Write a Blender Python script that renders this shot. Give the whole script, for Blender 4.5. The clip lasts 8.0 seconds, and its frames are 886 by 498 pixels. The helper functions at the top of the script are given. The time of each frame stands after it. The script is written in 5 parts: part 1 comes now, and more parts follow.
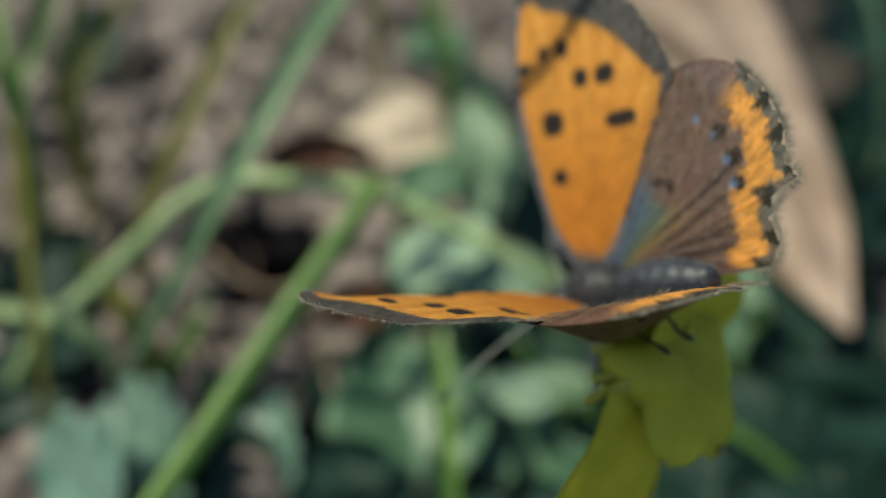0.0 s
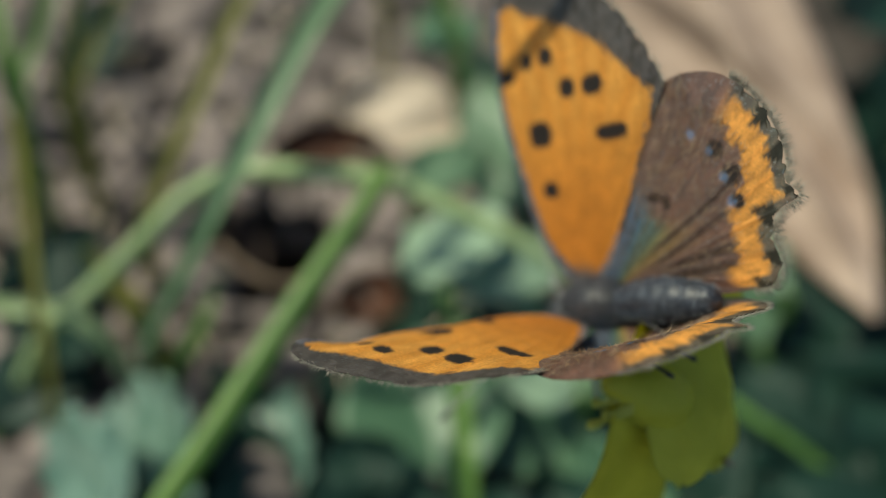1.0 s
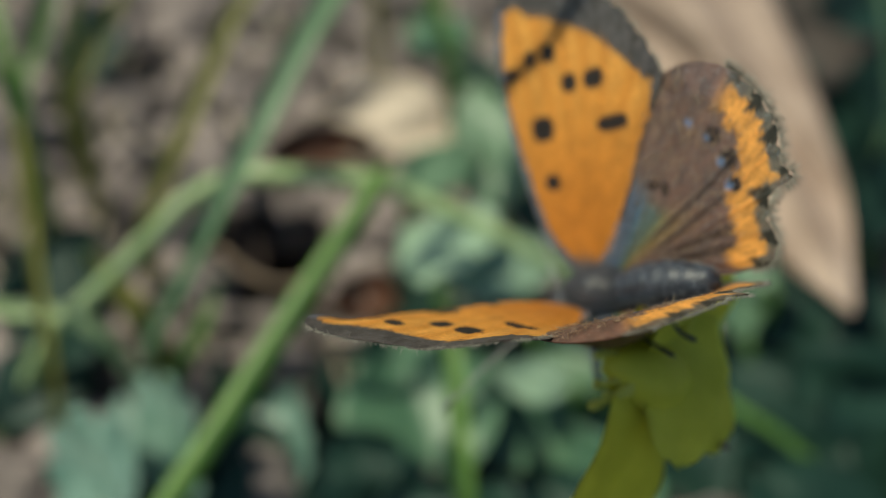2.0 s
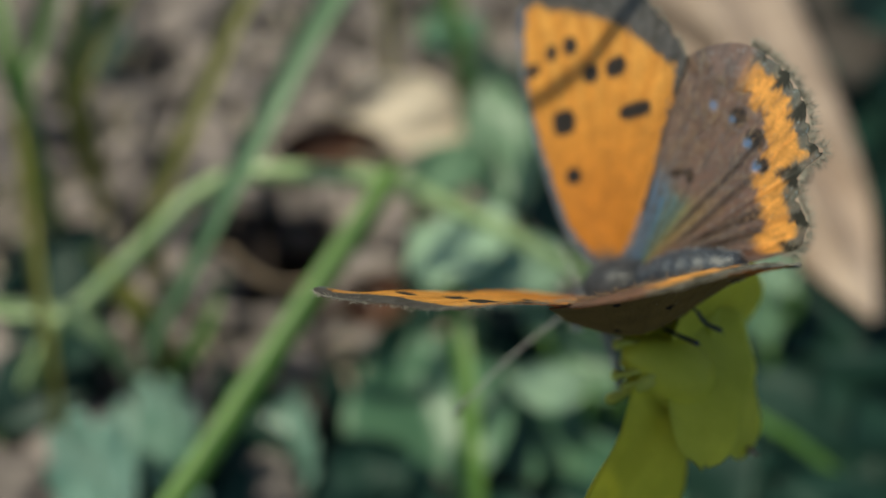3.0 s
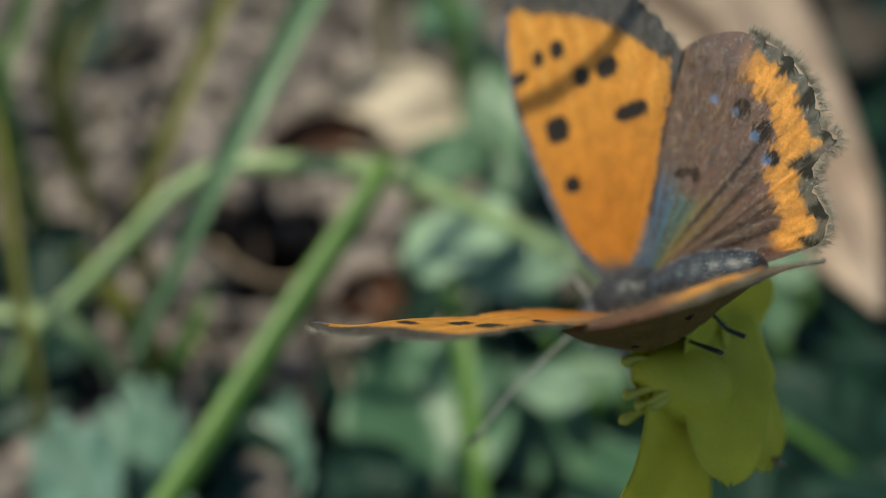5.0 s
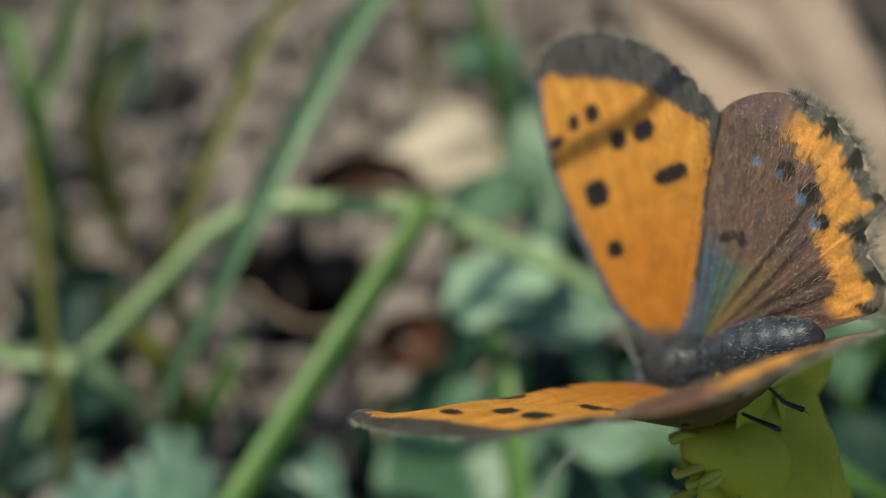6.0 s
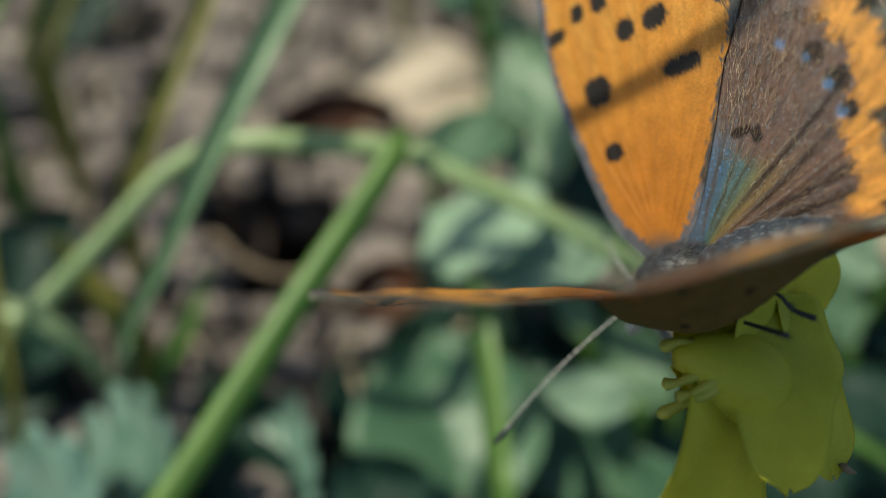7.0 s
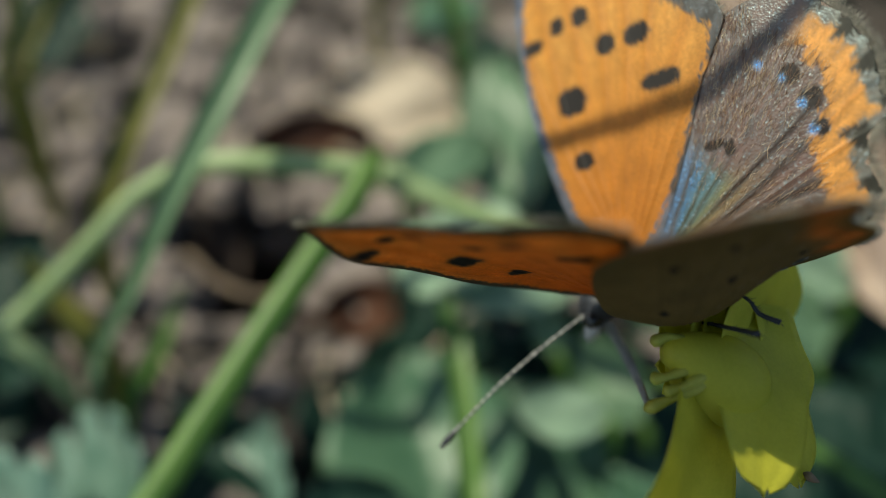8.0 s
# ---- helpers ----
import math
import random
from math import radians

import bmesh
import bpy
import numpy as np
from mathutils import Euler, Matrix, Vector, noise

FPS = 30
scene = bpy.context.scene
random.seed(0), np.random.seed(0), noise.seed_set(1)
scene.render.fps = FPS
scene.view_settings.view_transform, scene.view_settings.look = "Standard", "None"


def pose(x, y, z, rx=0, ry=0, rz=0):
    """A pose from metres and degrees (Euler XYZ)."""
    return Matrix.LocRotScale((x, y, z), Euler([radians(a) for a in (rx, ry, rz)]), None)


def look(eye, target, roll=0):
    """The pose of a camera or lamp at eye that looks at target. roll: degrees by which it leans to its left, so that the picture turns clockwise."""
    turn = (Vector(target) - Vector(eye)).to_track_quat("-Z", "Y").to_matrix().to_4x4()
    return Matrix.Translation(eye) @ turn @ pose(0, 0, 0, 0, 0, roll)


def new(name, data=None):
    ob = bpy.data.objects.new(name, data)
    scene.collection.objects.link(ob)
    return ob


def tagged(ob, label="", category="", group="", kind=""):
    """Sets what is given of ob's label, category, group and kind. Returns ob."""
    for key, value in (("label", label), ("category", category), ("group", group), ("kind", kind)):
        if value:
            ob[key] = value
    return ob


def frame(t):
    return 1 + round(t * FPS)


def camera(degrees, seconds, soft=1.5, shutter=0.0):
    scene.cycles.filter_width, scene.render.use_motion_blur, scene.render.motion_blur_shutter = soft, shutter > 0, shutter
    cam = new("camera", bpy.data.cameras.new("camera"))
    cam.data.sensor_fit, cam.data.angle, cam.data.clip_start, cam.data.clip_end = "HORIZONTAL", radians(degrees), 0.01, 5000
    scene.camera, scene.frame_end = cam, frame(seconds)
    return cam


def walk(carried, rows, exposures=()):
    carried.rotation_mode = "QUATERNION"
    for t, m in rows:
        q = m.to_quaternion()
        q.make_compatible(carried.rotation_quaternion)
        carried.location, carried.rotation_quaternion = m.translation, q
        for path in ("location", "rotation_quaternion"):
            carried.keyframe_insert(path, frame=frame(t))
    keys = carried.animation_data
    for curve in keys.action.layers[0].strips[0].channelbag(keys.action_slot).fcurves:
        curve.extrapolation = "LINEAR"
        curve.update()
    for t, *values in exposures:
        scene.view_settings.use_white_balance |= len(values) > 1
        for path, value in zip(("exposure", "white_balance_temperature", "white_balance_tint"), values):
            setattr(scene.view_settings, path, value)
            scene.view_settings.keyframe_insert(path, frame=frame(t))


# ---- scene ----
MM = 0.001

# ---- camera ----
cam = camera(62.0, 8.0, soft=0.9)
cam.data.dof.use_dof = True
cam.data.dof.focus_distance = 0.0272
cam.data.dof.aperture_fstop = 18.5
walk(cam, [
    (0.0, pose(0.00056, -0.00775, 0.07422, 39.82, -3.12, -0.63)),
    (0.5, pose(0.00028, -0.00820, 0.07478, 39.08, -2.40, -1.78)),
    (1.0, pose(0.00068, -0.00632, 0.07241, 39.07, -1.73, -0.70)),
    (1.5, pose(0.00022, -0.00770, 0.07428, 39.00, -2.04, -1.76)),
    (3.0, pose(0.00027, -0.00602, 0.07220, 39.13, -1.56, -0.71)),
    (3.5, pose(0.00076, -0.00461, 0.07039, 38.57, -1.43, -0.44)),
    (4.0, pose(0.00061, -0.00358, 0.06929, 38.25, -1.08, -0.03)),
    (5.5, pose(0.00009, -0.00413, 0.07002, 39.42, -1.39, -1.53)),
    (6.0, pose(-0.00043, -0.00173, 0.06723, 41.86, 0.71, 0.37)),
    (6.2, pose(-0.00028, -0.00112, 0.06645, 40.63, 0.46, 0.24)),
    (6.5, pose(0.00000, -0.00000, 0.06500, 40.00, 0.00, -0.00)),
    (6.7, pose(0.00012, 0.00043, 0.06449, 38.59, -0.10, -0.01)),
    (7.0, pose(0.00034, 0.00121, 0.06356, 37.73, -0.28, -0.04)),
    (7.5, pose(0.00029, 0.00168, 0.06296, 38.45, 0.12, 0.29)),
    (8.0, pose(0.00087, 0.00085, 0.06383, 39.37, -1.38, -1.16)),
], exposures=[(0.0, 0.09, 7150, -4.5), (8.0, 0.09, 7150, -4.5)])

# ---- sky and sun ----
SUN_EL, SUN_AZ = radians(53), radians(286)
to_sun = Vector((math.sin(SUN_AZ) * math.cos(SUN_EL), math.cos(SUN_AZ) * math.cos(SUN_EL), math.sin(SUN_EL)))
world = bpy.data.worlds.new("sky")
scene.world = world
world.use_nodes = True
wn = world.node_tree.nodes
sky = wn.new("ShaderNodeTexSky")
sky.sky_type, sky.sun_disc = "NISHITA", False
sky.sun_elevation, sky.sun_rotation = SUN_EL, SUN_AZ
world.node_tree.links.new(sky.outputs[0], wn["Background"].inputs[0])
wn["Background"].inputs[1].default_value = 0.112
sun_data = bpy.data.lights.new("sun", "SUN")
sun_data.energy, sun_data.angle, sun_data.color = 4.1, radians(0.53), (1.0, 0.93, 0.82)
sun = new("sun", sun_data)
sun.matrix_world = look(to_sun * 2, (0, 0, 0))


# ---- materials ----
def material(name, dark, light, rough=0.6, grain=0.4, fine=0.06, bump=0.3, spec=0.4, through_light=0.0, glow_tint=None, island=0.0):
    """A surface that varies between two colours at two sizes (in millimetres), with relief; through_light lets light pass."""
    m = bpy.data.materials.new(name)
    m.use_nodes = True
    nt = m.node_tree
    n, ln = nt.nodes, nt.links
    bsdf = n["Principled BSDF"]
    bsdf.inputs["Roughness"].default_value = rough
    bsdf.inputs["Specular IOR Level"].default_value = spec
    tc = n.new("ShaderNodeTexCoord")
    big, small = n.new("ShaderNodeTexNoise"), n.new("ShaderNodeTexNoise")
    for tex, size, detail in ((big, grain, 3), (small, fine, 2)):
        tex.inputs["Scale"].default_value = 1 / (size * MM)
        tex.inputs["Detail"].default_value = detail
        ln.new(tc.outputs["Object"], tex.inputs["Vector"])
    add = n.new("ShaderNodeMath")
    add.operation = "MULTIPLY_ADD"
    add.inputs[1].default_value = 0.35
    ln.new(small.outputs["Fac"], add.inputs[0])
    ln.new(big.outputs["Fac"], add.inputs[2])
    if island:
        geo, own = n.new("ShaderNodeNewGeometry"), n.new("ShaderNodeMath")
        own.operation = "MULTIPLY_ADD"
        own.inputs[1].default_value = island
        own.inputs[2].default_value = 0.0
        ln.new(geo.outputs["Random Per Island"], own.inputs[0])
        ln.new(add.outputs[0], own.inputs[2])
        add = own
    ramp = n.new("ShaderNodeMapRange")
    ramp.inputs["To Min"].default_value = 0.0
    ramp.inputs["From Min"].default_value, ramp.inputs["From Max"].default_value = 0.42, 0.95
    ln.new(add.outputs[0], ramp.inputs["Value"])
    mix = n.new("ShaderNodeMix")
    mix.data_type = "RGBA"
    mix.inputs["A"].default_value, mix.inputs["B"].default_value = (*dark, 1), (*light, 1)
    ln.new(ramp.outputs["Result"], mix.inputs["Factor"])
    ln.new(mix.outputs["Result"], bsdf.inputs["Base Color"])
    bp = n.new("ShaderNodeBump")
    bp.inputs["Strength"].default_value, bp.inputs["Distance"].default_value = bump, 0.1 * MM
    ln.new(add.outputs[0], bp.inputs["Height"])
    ln.new(bp.outputs["Normal"], bsdf.inputs["Normal"])
    if through_light:
        tr, ms = n.new("ShaderNodeBsdfTranslucent"), n.new("ShaderNodeMixShader")
        tint = n.new("ShaderNodeMix")
        tint.data_type, tint.blend_type = "RGBA", "MULTIPLY"
        tint.inputs["Factor"].default_value = 1.0
        tint.inputs["B"].default_value = (*(glow_tint or (1, 1, 1)), 1)
        ln.new(mix.outputs["Result"], tint.inputs["A"])
        ln.new(tint.outputs["Result"], tr.inputs["Color"])
        ms.inputs[0].default_value = through_light
        ln.new(bsdf.outputs[0], ms.inputs[1])
        ln.new(tr.outputs[0], ms.inputs[2])
        ln.new(ms.outputs[0], n["Material Output"].inputs["Surface"])
    return m


def scale_material(name, rough, spec, through_light, gloss=0.0, through_band=0.0):
    """Wing scales: the pattern comes from the mesh's own colours, broken up by a fine dusty grain."""
    m = bpy.data.materials.new(name)
    m.use_nodes = True
    nt = m.node_tree
    n, ln = nt.nodes, nt.links
    bsdf = n["Principled BSDF"]
    bsdf.inputs["Roughness"].default_value = rough
    bsdf.inputs["Specular IOR Level"].default_value = spec
    col = n.new("ShaderNodeAttribute")
    col.attribute_name = "pattern"
    tc = n.new("ShaderNodeTexCoord")
    dust, patch = n.new("ShaderNodeTexNoise"), n.new("ShaderNodeTexNoise")
    for tex, size in ((dust, 0.10), (patch, 0.9)):
        tex.inputs["Scale"].default_value = 1 / (size * MM)
        tex.inputs["Detail"].default_value = 3
        ln.new(tc.outputs["Object"], tex.inputs["Vector"])
    add = n.new("ShaderNodeMath")
    add.operation = "ADD"
    ln.new(dust.outputs["Fac"], add.inputs[0])
    ln.new(patch.outputs["Fac"], add.inputs[1])
    rng = n.new("ShaderNodeMapRange")
    rng.inputs["From Min"].default_value, rng.inputs["From Max"].default_value = 0.6, 1.4
    rng.inputs["To Min"].default_value, rng.inputs["To Max"].default_value = 0.70, 1.20
    ln.new(add.outputs[0], rng.inputs["Value"])
    mix = n.new("ShaderNodeMix")
    mix.data_type, mix.blend_type = "RGBA", "MULTIPLY"
    mix.inputs["Factor"].default_value = 1.0
    ln.new(col.outputs["Color"], mix.inputs["A"])
    ln.new(rng.outputs["Result"], mix.inputs["B"])
    ln.new(mix.outputs["Result"], bsdf.inputs["Base Color"])
    bp = n.new("ShaderNodeBump")
    bp.inputs["Strength"].default_value, bp.inputs["Distance"].default_value = 0.25, 0.03 * MM
    ln.new(dust.outputs["Fac"], bp.inputs["Height"])
    ln.new(bp.outputs["Normal"], bsdf.inputs["Normal"])
    tr, ms = n.new("ShaderNodeBsdfTranslucent"), n.new("ShaderNodeMixShader")
    ln.new(mix.outputs["Result"], tr.inputs["Color"])
    ln.new(bsdf.outputs[0], ms.inputs[1])
    ln.new(tr.outputs[0], ms.inputs[2])
    thin = n.new("ShaderNodeAttribute")
    thin.attribute_name = "thin"
    let = n.new("ShaderNodeMapRange")
    let.inputs["To Min"].default_value, let.inputs["To Max"].default_value = through_light, max(through_light, through_band)
    ln.new(thin.outputs["Fac"], let.inputs["Value"])
    ln.new(let.outputs["Result"], ms.inputs[0])
    shine, both = n.new("ShaderNodeBsdfGlossy"), n.new("ShaderNodeMixShader")
    shine.inputs["Roughness"].default_value = 0.42
    tint = n.new("ShaderNodeAttribute")
    tint.attribute_name = "shine_tint"
    ln.new(tint.outputs["Color"], shine.inputs["Color"])
    flake, tilt = n.new("ShaderNodeTexVoronoi"), n.new("ShaderNodeBump")
    flake.inputs["Scale"].default_value = 1 / (0.095 * MM)
    ln.new(tc.outputs["Object"], flake.inputs["Vector"])
    tilt.inputs["Strength"].default_value, tilt.inputs["Distance"].default_value = 0.45, 0.03 * MM
    ln.new(flake.outputs["Distance"], tilt.inputs["Height"])
    ln.new(tilt.outputs["Normal"], shine.inputs["Normal"])
    where, amount = n.new("ShaderNodeAttribute"), n.new("ShaderNodeMath")
    where.attribute_name = "shine"
    amount.operation = "MULTIPLY"
    amount.inputs[1].default_value = gloss
    ln.new(where.outputs["Fac"], amount.inputs[0])
    bright, pick = n.new("ShaderNodeMapRange"), n.new("ShaderNodeMath")
    bright.inputs["From Min"].default_value, bright.inputs["From Max"].default_value = 0.72, 0.95
    bright.inputs["To Min"].default_value, bright.inputs["To Max"].default_value = 0.75, 2.4
    ln.new(flake.outputs["Color"], bright.inputs["Value"])
    pick.operation, pick.use_clamp = "MULTIPLY", True
    ln.new(amount.outputs[0], pick.inputs[0])
    ln.new(bright.outputs["Result"], pick.inputs[1])
    ln.new(pick.outputs[0], both.inputs[0])
    ln.new(ms.outputs[0], both.inputs[1])
    ln.new(shine.outputs[0], both.inputs[2])
    ln.new(both.outputs[0], n["Material Output"].inputs["Surface"])
    return m


M_SOIL = material("soil", (0.020, 0.018, 0.018), (0.095, 0.080, 0.074), 0.9, 5.0, 0.6, 0.8, 0.2)
M_CRUMB = material("crumb", (0.018, 0.016, 0.016), (0.26, 0.215, 0.20), 0.85, 6.0, 0.4, 0.7, 0.25, island=0.62)
M_STRAW = material("straw", (0.30, 0.24, 0.17), (0.54, 0.46, 0.36), 0.6, 2.5, 0.2, 0.5, 0.3)
M_TWIG = material("twig", (0.12, 0.085, 0.06), (0.26, 0.19, 0.135), 0.7, 2.0, 0.3, 0.5, 0.3)
M_GRASS = material("grass", (0.08, 0.18, 0.035), (0.145, 0.27, 0.056), 0.42, 4.0, 0.25, 0.4, 0.5, 0.3, (1.0, 1.1, 0.5))
M_GRASS_BLUE = material("grass_blue", (0.12, 0.21, 0.12), (0.19, 0.30, 0.17), 0.4, 4.0, 0.25, 0.4, 0.5, 0.25, (1.0, 1.1, 0.6))
M_GRASS_PALE = material("grass_pale", (0.29, 0.41, 0.18), (0.45, 0.56, 0.31), 0.34, 5.0, 0.3, 0.4, 0.5, 0.25)
M_GRASS_YELLOW = material("grass_yellow", (0.20, 0.20, 0.04), (0.36, 0.33, 0.08), 0.5, 4.0, 0.25, 0.4, 0.4, 0.3)
M_LEAF = material("leaf", (0.055, 0.132, 0.078), (0.105, 0.21, 0.122), 0.42, 4.0, 0.4, 0.5, 0.5, 0.2, (1.0, 1.2, 0.5))
# near-black green puts the shade low among the herbs into the leaf colour
M_LEAF_SHADE = material("leaf_shade", (0.008, 0.028, 0.022), (0.019, 0.052, 0.038), 0.5, 4.0, 0.4, 0.5, 0.22, 0.12)
M_LEAF_PALE = material("leaf_pale", (0.23, 0.35, 0.24), (0.35, 0.48, 0.345), 0.4, 3.0, 0.3, 0.4, 0.5, 0.25)
M_LEAF_MID = material("leaf_mid", (0.09, 0.17, 0.10), (0.15, 0.25, 0.15), 0.42, 4.0, 0.4, 0.5, 0.5, 0.2, (1.0, 1.2, 0.5))
# the pale end of this range paints cyan highlights into the leaf colour
M_LEAF_BLUE = material("leaf_blue", (0.05, 0.13, 0.095), (0.225, 0.35, 0.295), 0.34, 5.0, 0.5, 0.6, 0.6, 0.15)
# near-black leaf colour stands in for the shade inside the hollow
M_DEAD_SHADE = material("dead_leaf", (0.010, 0.007, 0.006), (0.045, 0.024, 0.016), 0.7, 4.0, 0.4, 0.7, 0.3)
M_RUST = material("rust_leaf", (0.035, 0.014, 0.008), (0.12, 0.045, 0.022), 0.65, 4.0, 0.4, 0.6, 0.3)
M_DRY = material("dry_leaf", (0.28, 0.195, 0.152), (0.51, 0.385, 0.315), 0.6, 6.0, 0.5, 0.5, 0.35, 0.12)
M_CREAM = material("cream_leaf", (0.50, 0.405, 0.315), (0.69, 0.58, 0.47), 0.6, 5.0, 0.5, 0.4, 0.35, 0.1)
M_PETAL = material("petal", (0.60, 0.58, 0.062), (0.76, 0.725, 0.10), 0.45, 1.6, 0.12, 0.25, 0.35, 0.5, (1.0, 1.0, 0.5))
M_STAMEN = material("stamen", (0.40, 0.41, 0.05), (0.56, 0.54, 0.10), 0.5, 0.6, 0.1, 0.3, 0.5, 0.3)
M_SEPAL = material("sepal", (0.16, 0.24, 0.03), (0.28, 0.36, 0.06), 0.45, 1.0, 0.1, 0.3, 0.5, 0.25)
M_CHITIN = material("chitin", (0.010, 0.011, 0.016), (0.032, 0.034, 0.045), 0.5, 0.5, 0.08, 0.5, 0.6)
M_ABDOMEN = material("abdomen", (0.007, 0.010, 0.018), (0.026, 0.035, 0.055), 0.5, 0.5, 0.1, 0.5, 0.6)
M_FLECK = material("fleck", (0.04, 0.047, 0.06), (0.30, 0.33, 0.38), 0.35, 0.5, 0.1, 0.2, 0.7, island=0.5)
M_FUZZ = material("fuzz", (0.02, 0.023, 0.033), (0.15, 0.16, 0.19), 0.5, 0.5, 0.1, 0.3, 0.5)
M_HAIR = material("wing_hair", (0.09, 0.046, 0.032), (0.27, 0.16, 0.105), 0.45, 1.0, 0.2, 0.2, 0.4, island=0.55)
M_HAIR_PALE = material("pale_hair", (0.20, 0.15, 0.10), (0.55, 0.43, 0.30), 0.25, 1.0, 0.2, 0.2, 0.9, island=0.5)
M_FRINGE = material("fringe", (0.08, 0.07, 0.055), (0.34, 0.32, 0.27), 0.5, 0.8, 0.2, 0.2, 0.5, island=0.4)
M_ANTENNA = material("antenna", (0.17, 0.17, 0.17), (0.46, 0.46, 0.45), 0.5, 0.35, 0.1, 0.3, 0.4)
M_TONGUE = material("tongue", (0.14, 0.14, 0.15), (0.30, 0.30, 0.31), 0.45, 0.5, 0.1, 0.3, 0.5)
M_PALP = material("palp", (0.4, 0.4, 0.4), (0.75, 0.75, 0.74), 0.5, 0.4, 0.1, 0.2, 0.4)
M_EYE = material("eye", (0.01, 0.01, 0.012), (0.03, 0.03, 0.035), 0.15, 0.3, 0.05, 0.2, 0.7)
M_WING_UP = scale_material("wing_upper_scales", 0.5, 0.4, 0.32, 0.03)
M_WING_DOWN = scale_material("wing_under_scales", 0.6, 0.3, 0.45, through_band=0.6)
M_HIND_UP = scale_material("hindwing_upper_scales", 0.5, 0.3, 0.12, 0.14, 0.2)


# ---- building tools (all sizes in millimetres) ----
def mesh_object(name, verts, faces, mat, parent=None, label="", smooth=True):
    me = bpy.data.meshes.new(name)
    me.from_pydata([tuple(np.asarray(v, float) * MM) for v in verts], [], faces)
    mats = mat if isinstance(mat, (list, tuple)) else [mat]
    for m in mats:
        me.materials.append(m)
    me.polygons.foreach_set("use_smooth", [smooth] * len(me.polygons))
    me.update()
    ob = new(name, me)
    if parent:
        ob.parent = parent
    if label:
        tagged(ob, label)
    return ob


def spline(points, n):
    """n places along a smooth curve through the points (any dimension)."""
    p = np.array(points, float)
    q = np.vstack([2 * p[0] - p[1], p, 2 * p[-1] - p[-2]])
    length = np.concatenate([[0], np.cumsum(np.linalg.norm(np.diff(p[:, :min(3, p.shape[1])], axis=0), axis=1))])
    at = np.linspace(0, length[-1], n)
    out = []
    for a in at:
        i = min(max(np.searchsorted(length, a, side="right") - 1, 0), len(p) - 2)
        s = (a - length[i]) / max(length[i + 1] - length[i], 1e-9)
        p0, p1, p2, p3 = q[i], q[i + 1], q[i + 2], q[i + 3]
        out.append(0.5 * (2 * p1 + (p2 - p0) * s + (2 * p0 - 5 * p1 + 4 * p2 - p3) * s * s + (3 * p1 - p0 - 3 * p2 + p3) * s ** 3))
    return np.array(out)


def unit(v):
    v = np.asarray(v, float)
    return v / (np.linalg.norm(v) + 1e-12)


def tube_geometry(points, radii, n=24, seg=10, flat=1.0):
    """Vertices and faces of a tapered, capped tube along the points."""
    pts = spline([(*p, r) for p, r in zip(points, radii)], n)
    verts, faces = [], []
    side = unit(np.cross(pts[1, :3] - pts[0, :3], (0.31, 0.17, 0.93)))
    for i in range(n):
        tan = unit(pts[min(i + 1, n - 1), :3] - pts[max(i - 1, 0), :3])
        side = unit(side - tan * (side @ tan))
        up = np.cross(tan, side)
        for k in range(seg):
            a = 2 * math.pi * k / seg
            verts.append(pts[i, :3] + max(pts[i, 3], 0.01) * (side * math.cos(a) + up * math.sin(a) * flat))
    for i in range(n - 1):
        for k in range(seg):
            k2 = (k + 1) % seg
            faces.append((i * seg + k, i * seg + k2, (i + 1) * seg + k2, (i + 1) * seg + k))
    faces.append(tuple(range(seg))[::-1])
    faces.append(tuple((n - 1) * seg + k for k in range(seg)))
    return verts, faces


def merge(*parts):
    verts, faces = [], []
    for v, f in parts:
        base = len(verts)
        verts += list(v)
        faces += [tuple(base + i for i in face) for face in f]
    return verts, faces


def tube(name, points, radii, mat, parent=None, label="", n=24, seg=10, flat=1.0):
    v, f = tube_geometry(points, radii, n, seg, flat)
    return mesh_object(name, v, f, mat, parent, label)


def blade_geometry(points, widths, normal, fold=0.25, thick=0.16, n=28, cross=7, ridges=0.0, crease=0.0):
    """A grass blade: a folded strip with thickness, its upper side towards the normal; ridges adds lengthwise folds, crease one slanting fold."""
    pts = spline([(*p, w) for p, w in zip(points, widths)], n)
    top, bottom, faces = [], [], []
    nrm = unit(normal)
    for i in range(n):
        tan = unit(pts[min(i + 1, n - 1), :3] - pts[max(i - 1, 0), :3])
        nn = unit(nrm - tan * (nrm @ tan))
        side = np.cross(tan, nn)
        for k in range(cross):
            a = 2 * k / (cross - 1) - 1
            c = pts[i, :3] + side * a * pts[i, 3] / 2 + nn * fold * pts[i, 3] * abs(a) ** 1.3
            c = c + nn * ridges * pts[i, 3] * (abs((a * 2.5 + 0.35 * i / n) % 2 - 1) - 0.5)
            past = a - 0.75 + 2.85 * (i / n - 0.275)
            c = c - nn * crease * pts[i, 3] * (min(max(past / 0.25 + 1, 0.0), 1.0) - 0.5 * min(max(past, 0.0), 1.2))
            rib = 0.12 * (1 - abs(a)) ** 3 * pts[i, 3]
            top.append(c + nn * thick / 2)
            bottom.append(c - nn * (thick / 2 + rib))
    m = n * cross
    verts = top + bottom
    for i in range(n - 1):
        for k in range(cross - 1):
            a, b2, c, d = i * cross + k, i * cross + k + 1, (i + 1) * cross + k + 1, (i + 1) * cross + k
            faces += [(a, b2, c, d), (m + d, m + c, m + b2, m + a)]
        for k in (0, cross - 1):
            a, d = i * cross + k, (i + 1) * cross + k
            faces.append((a, d, m + d, m + a))
    return verts, faces


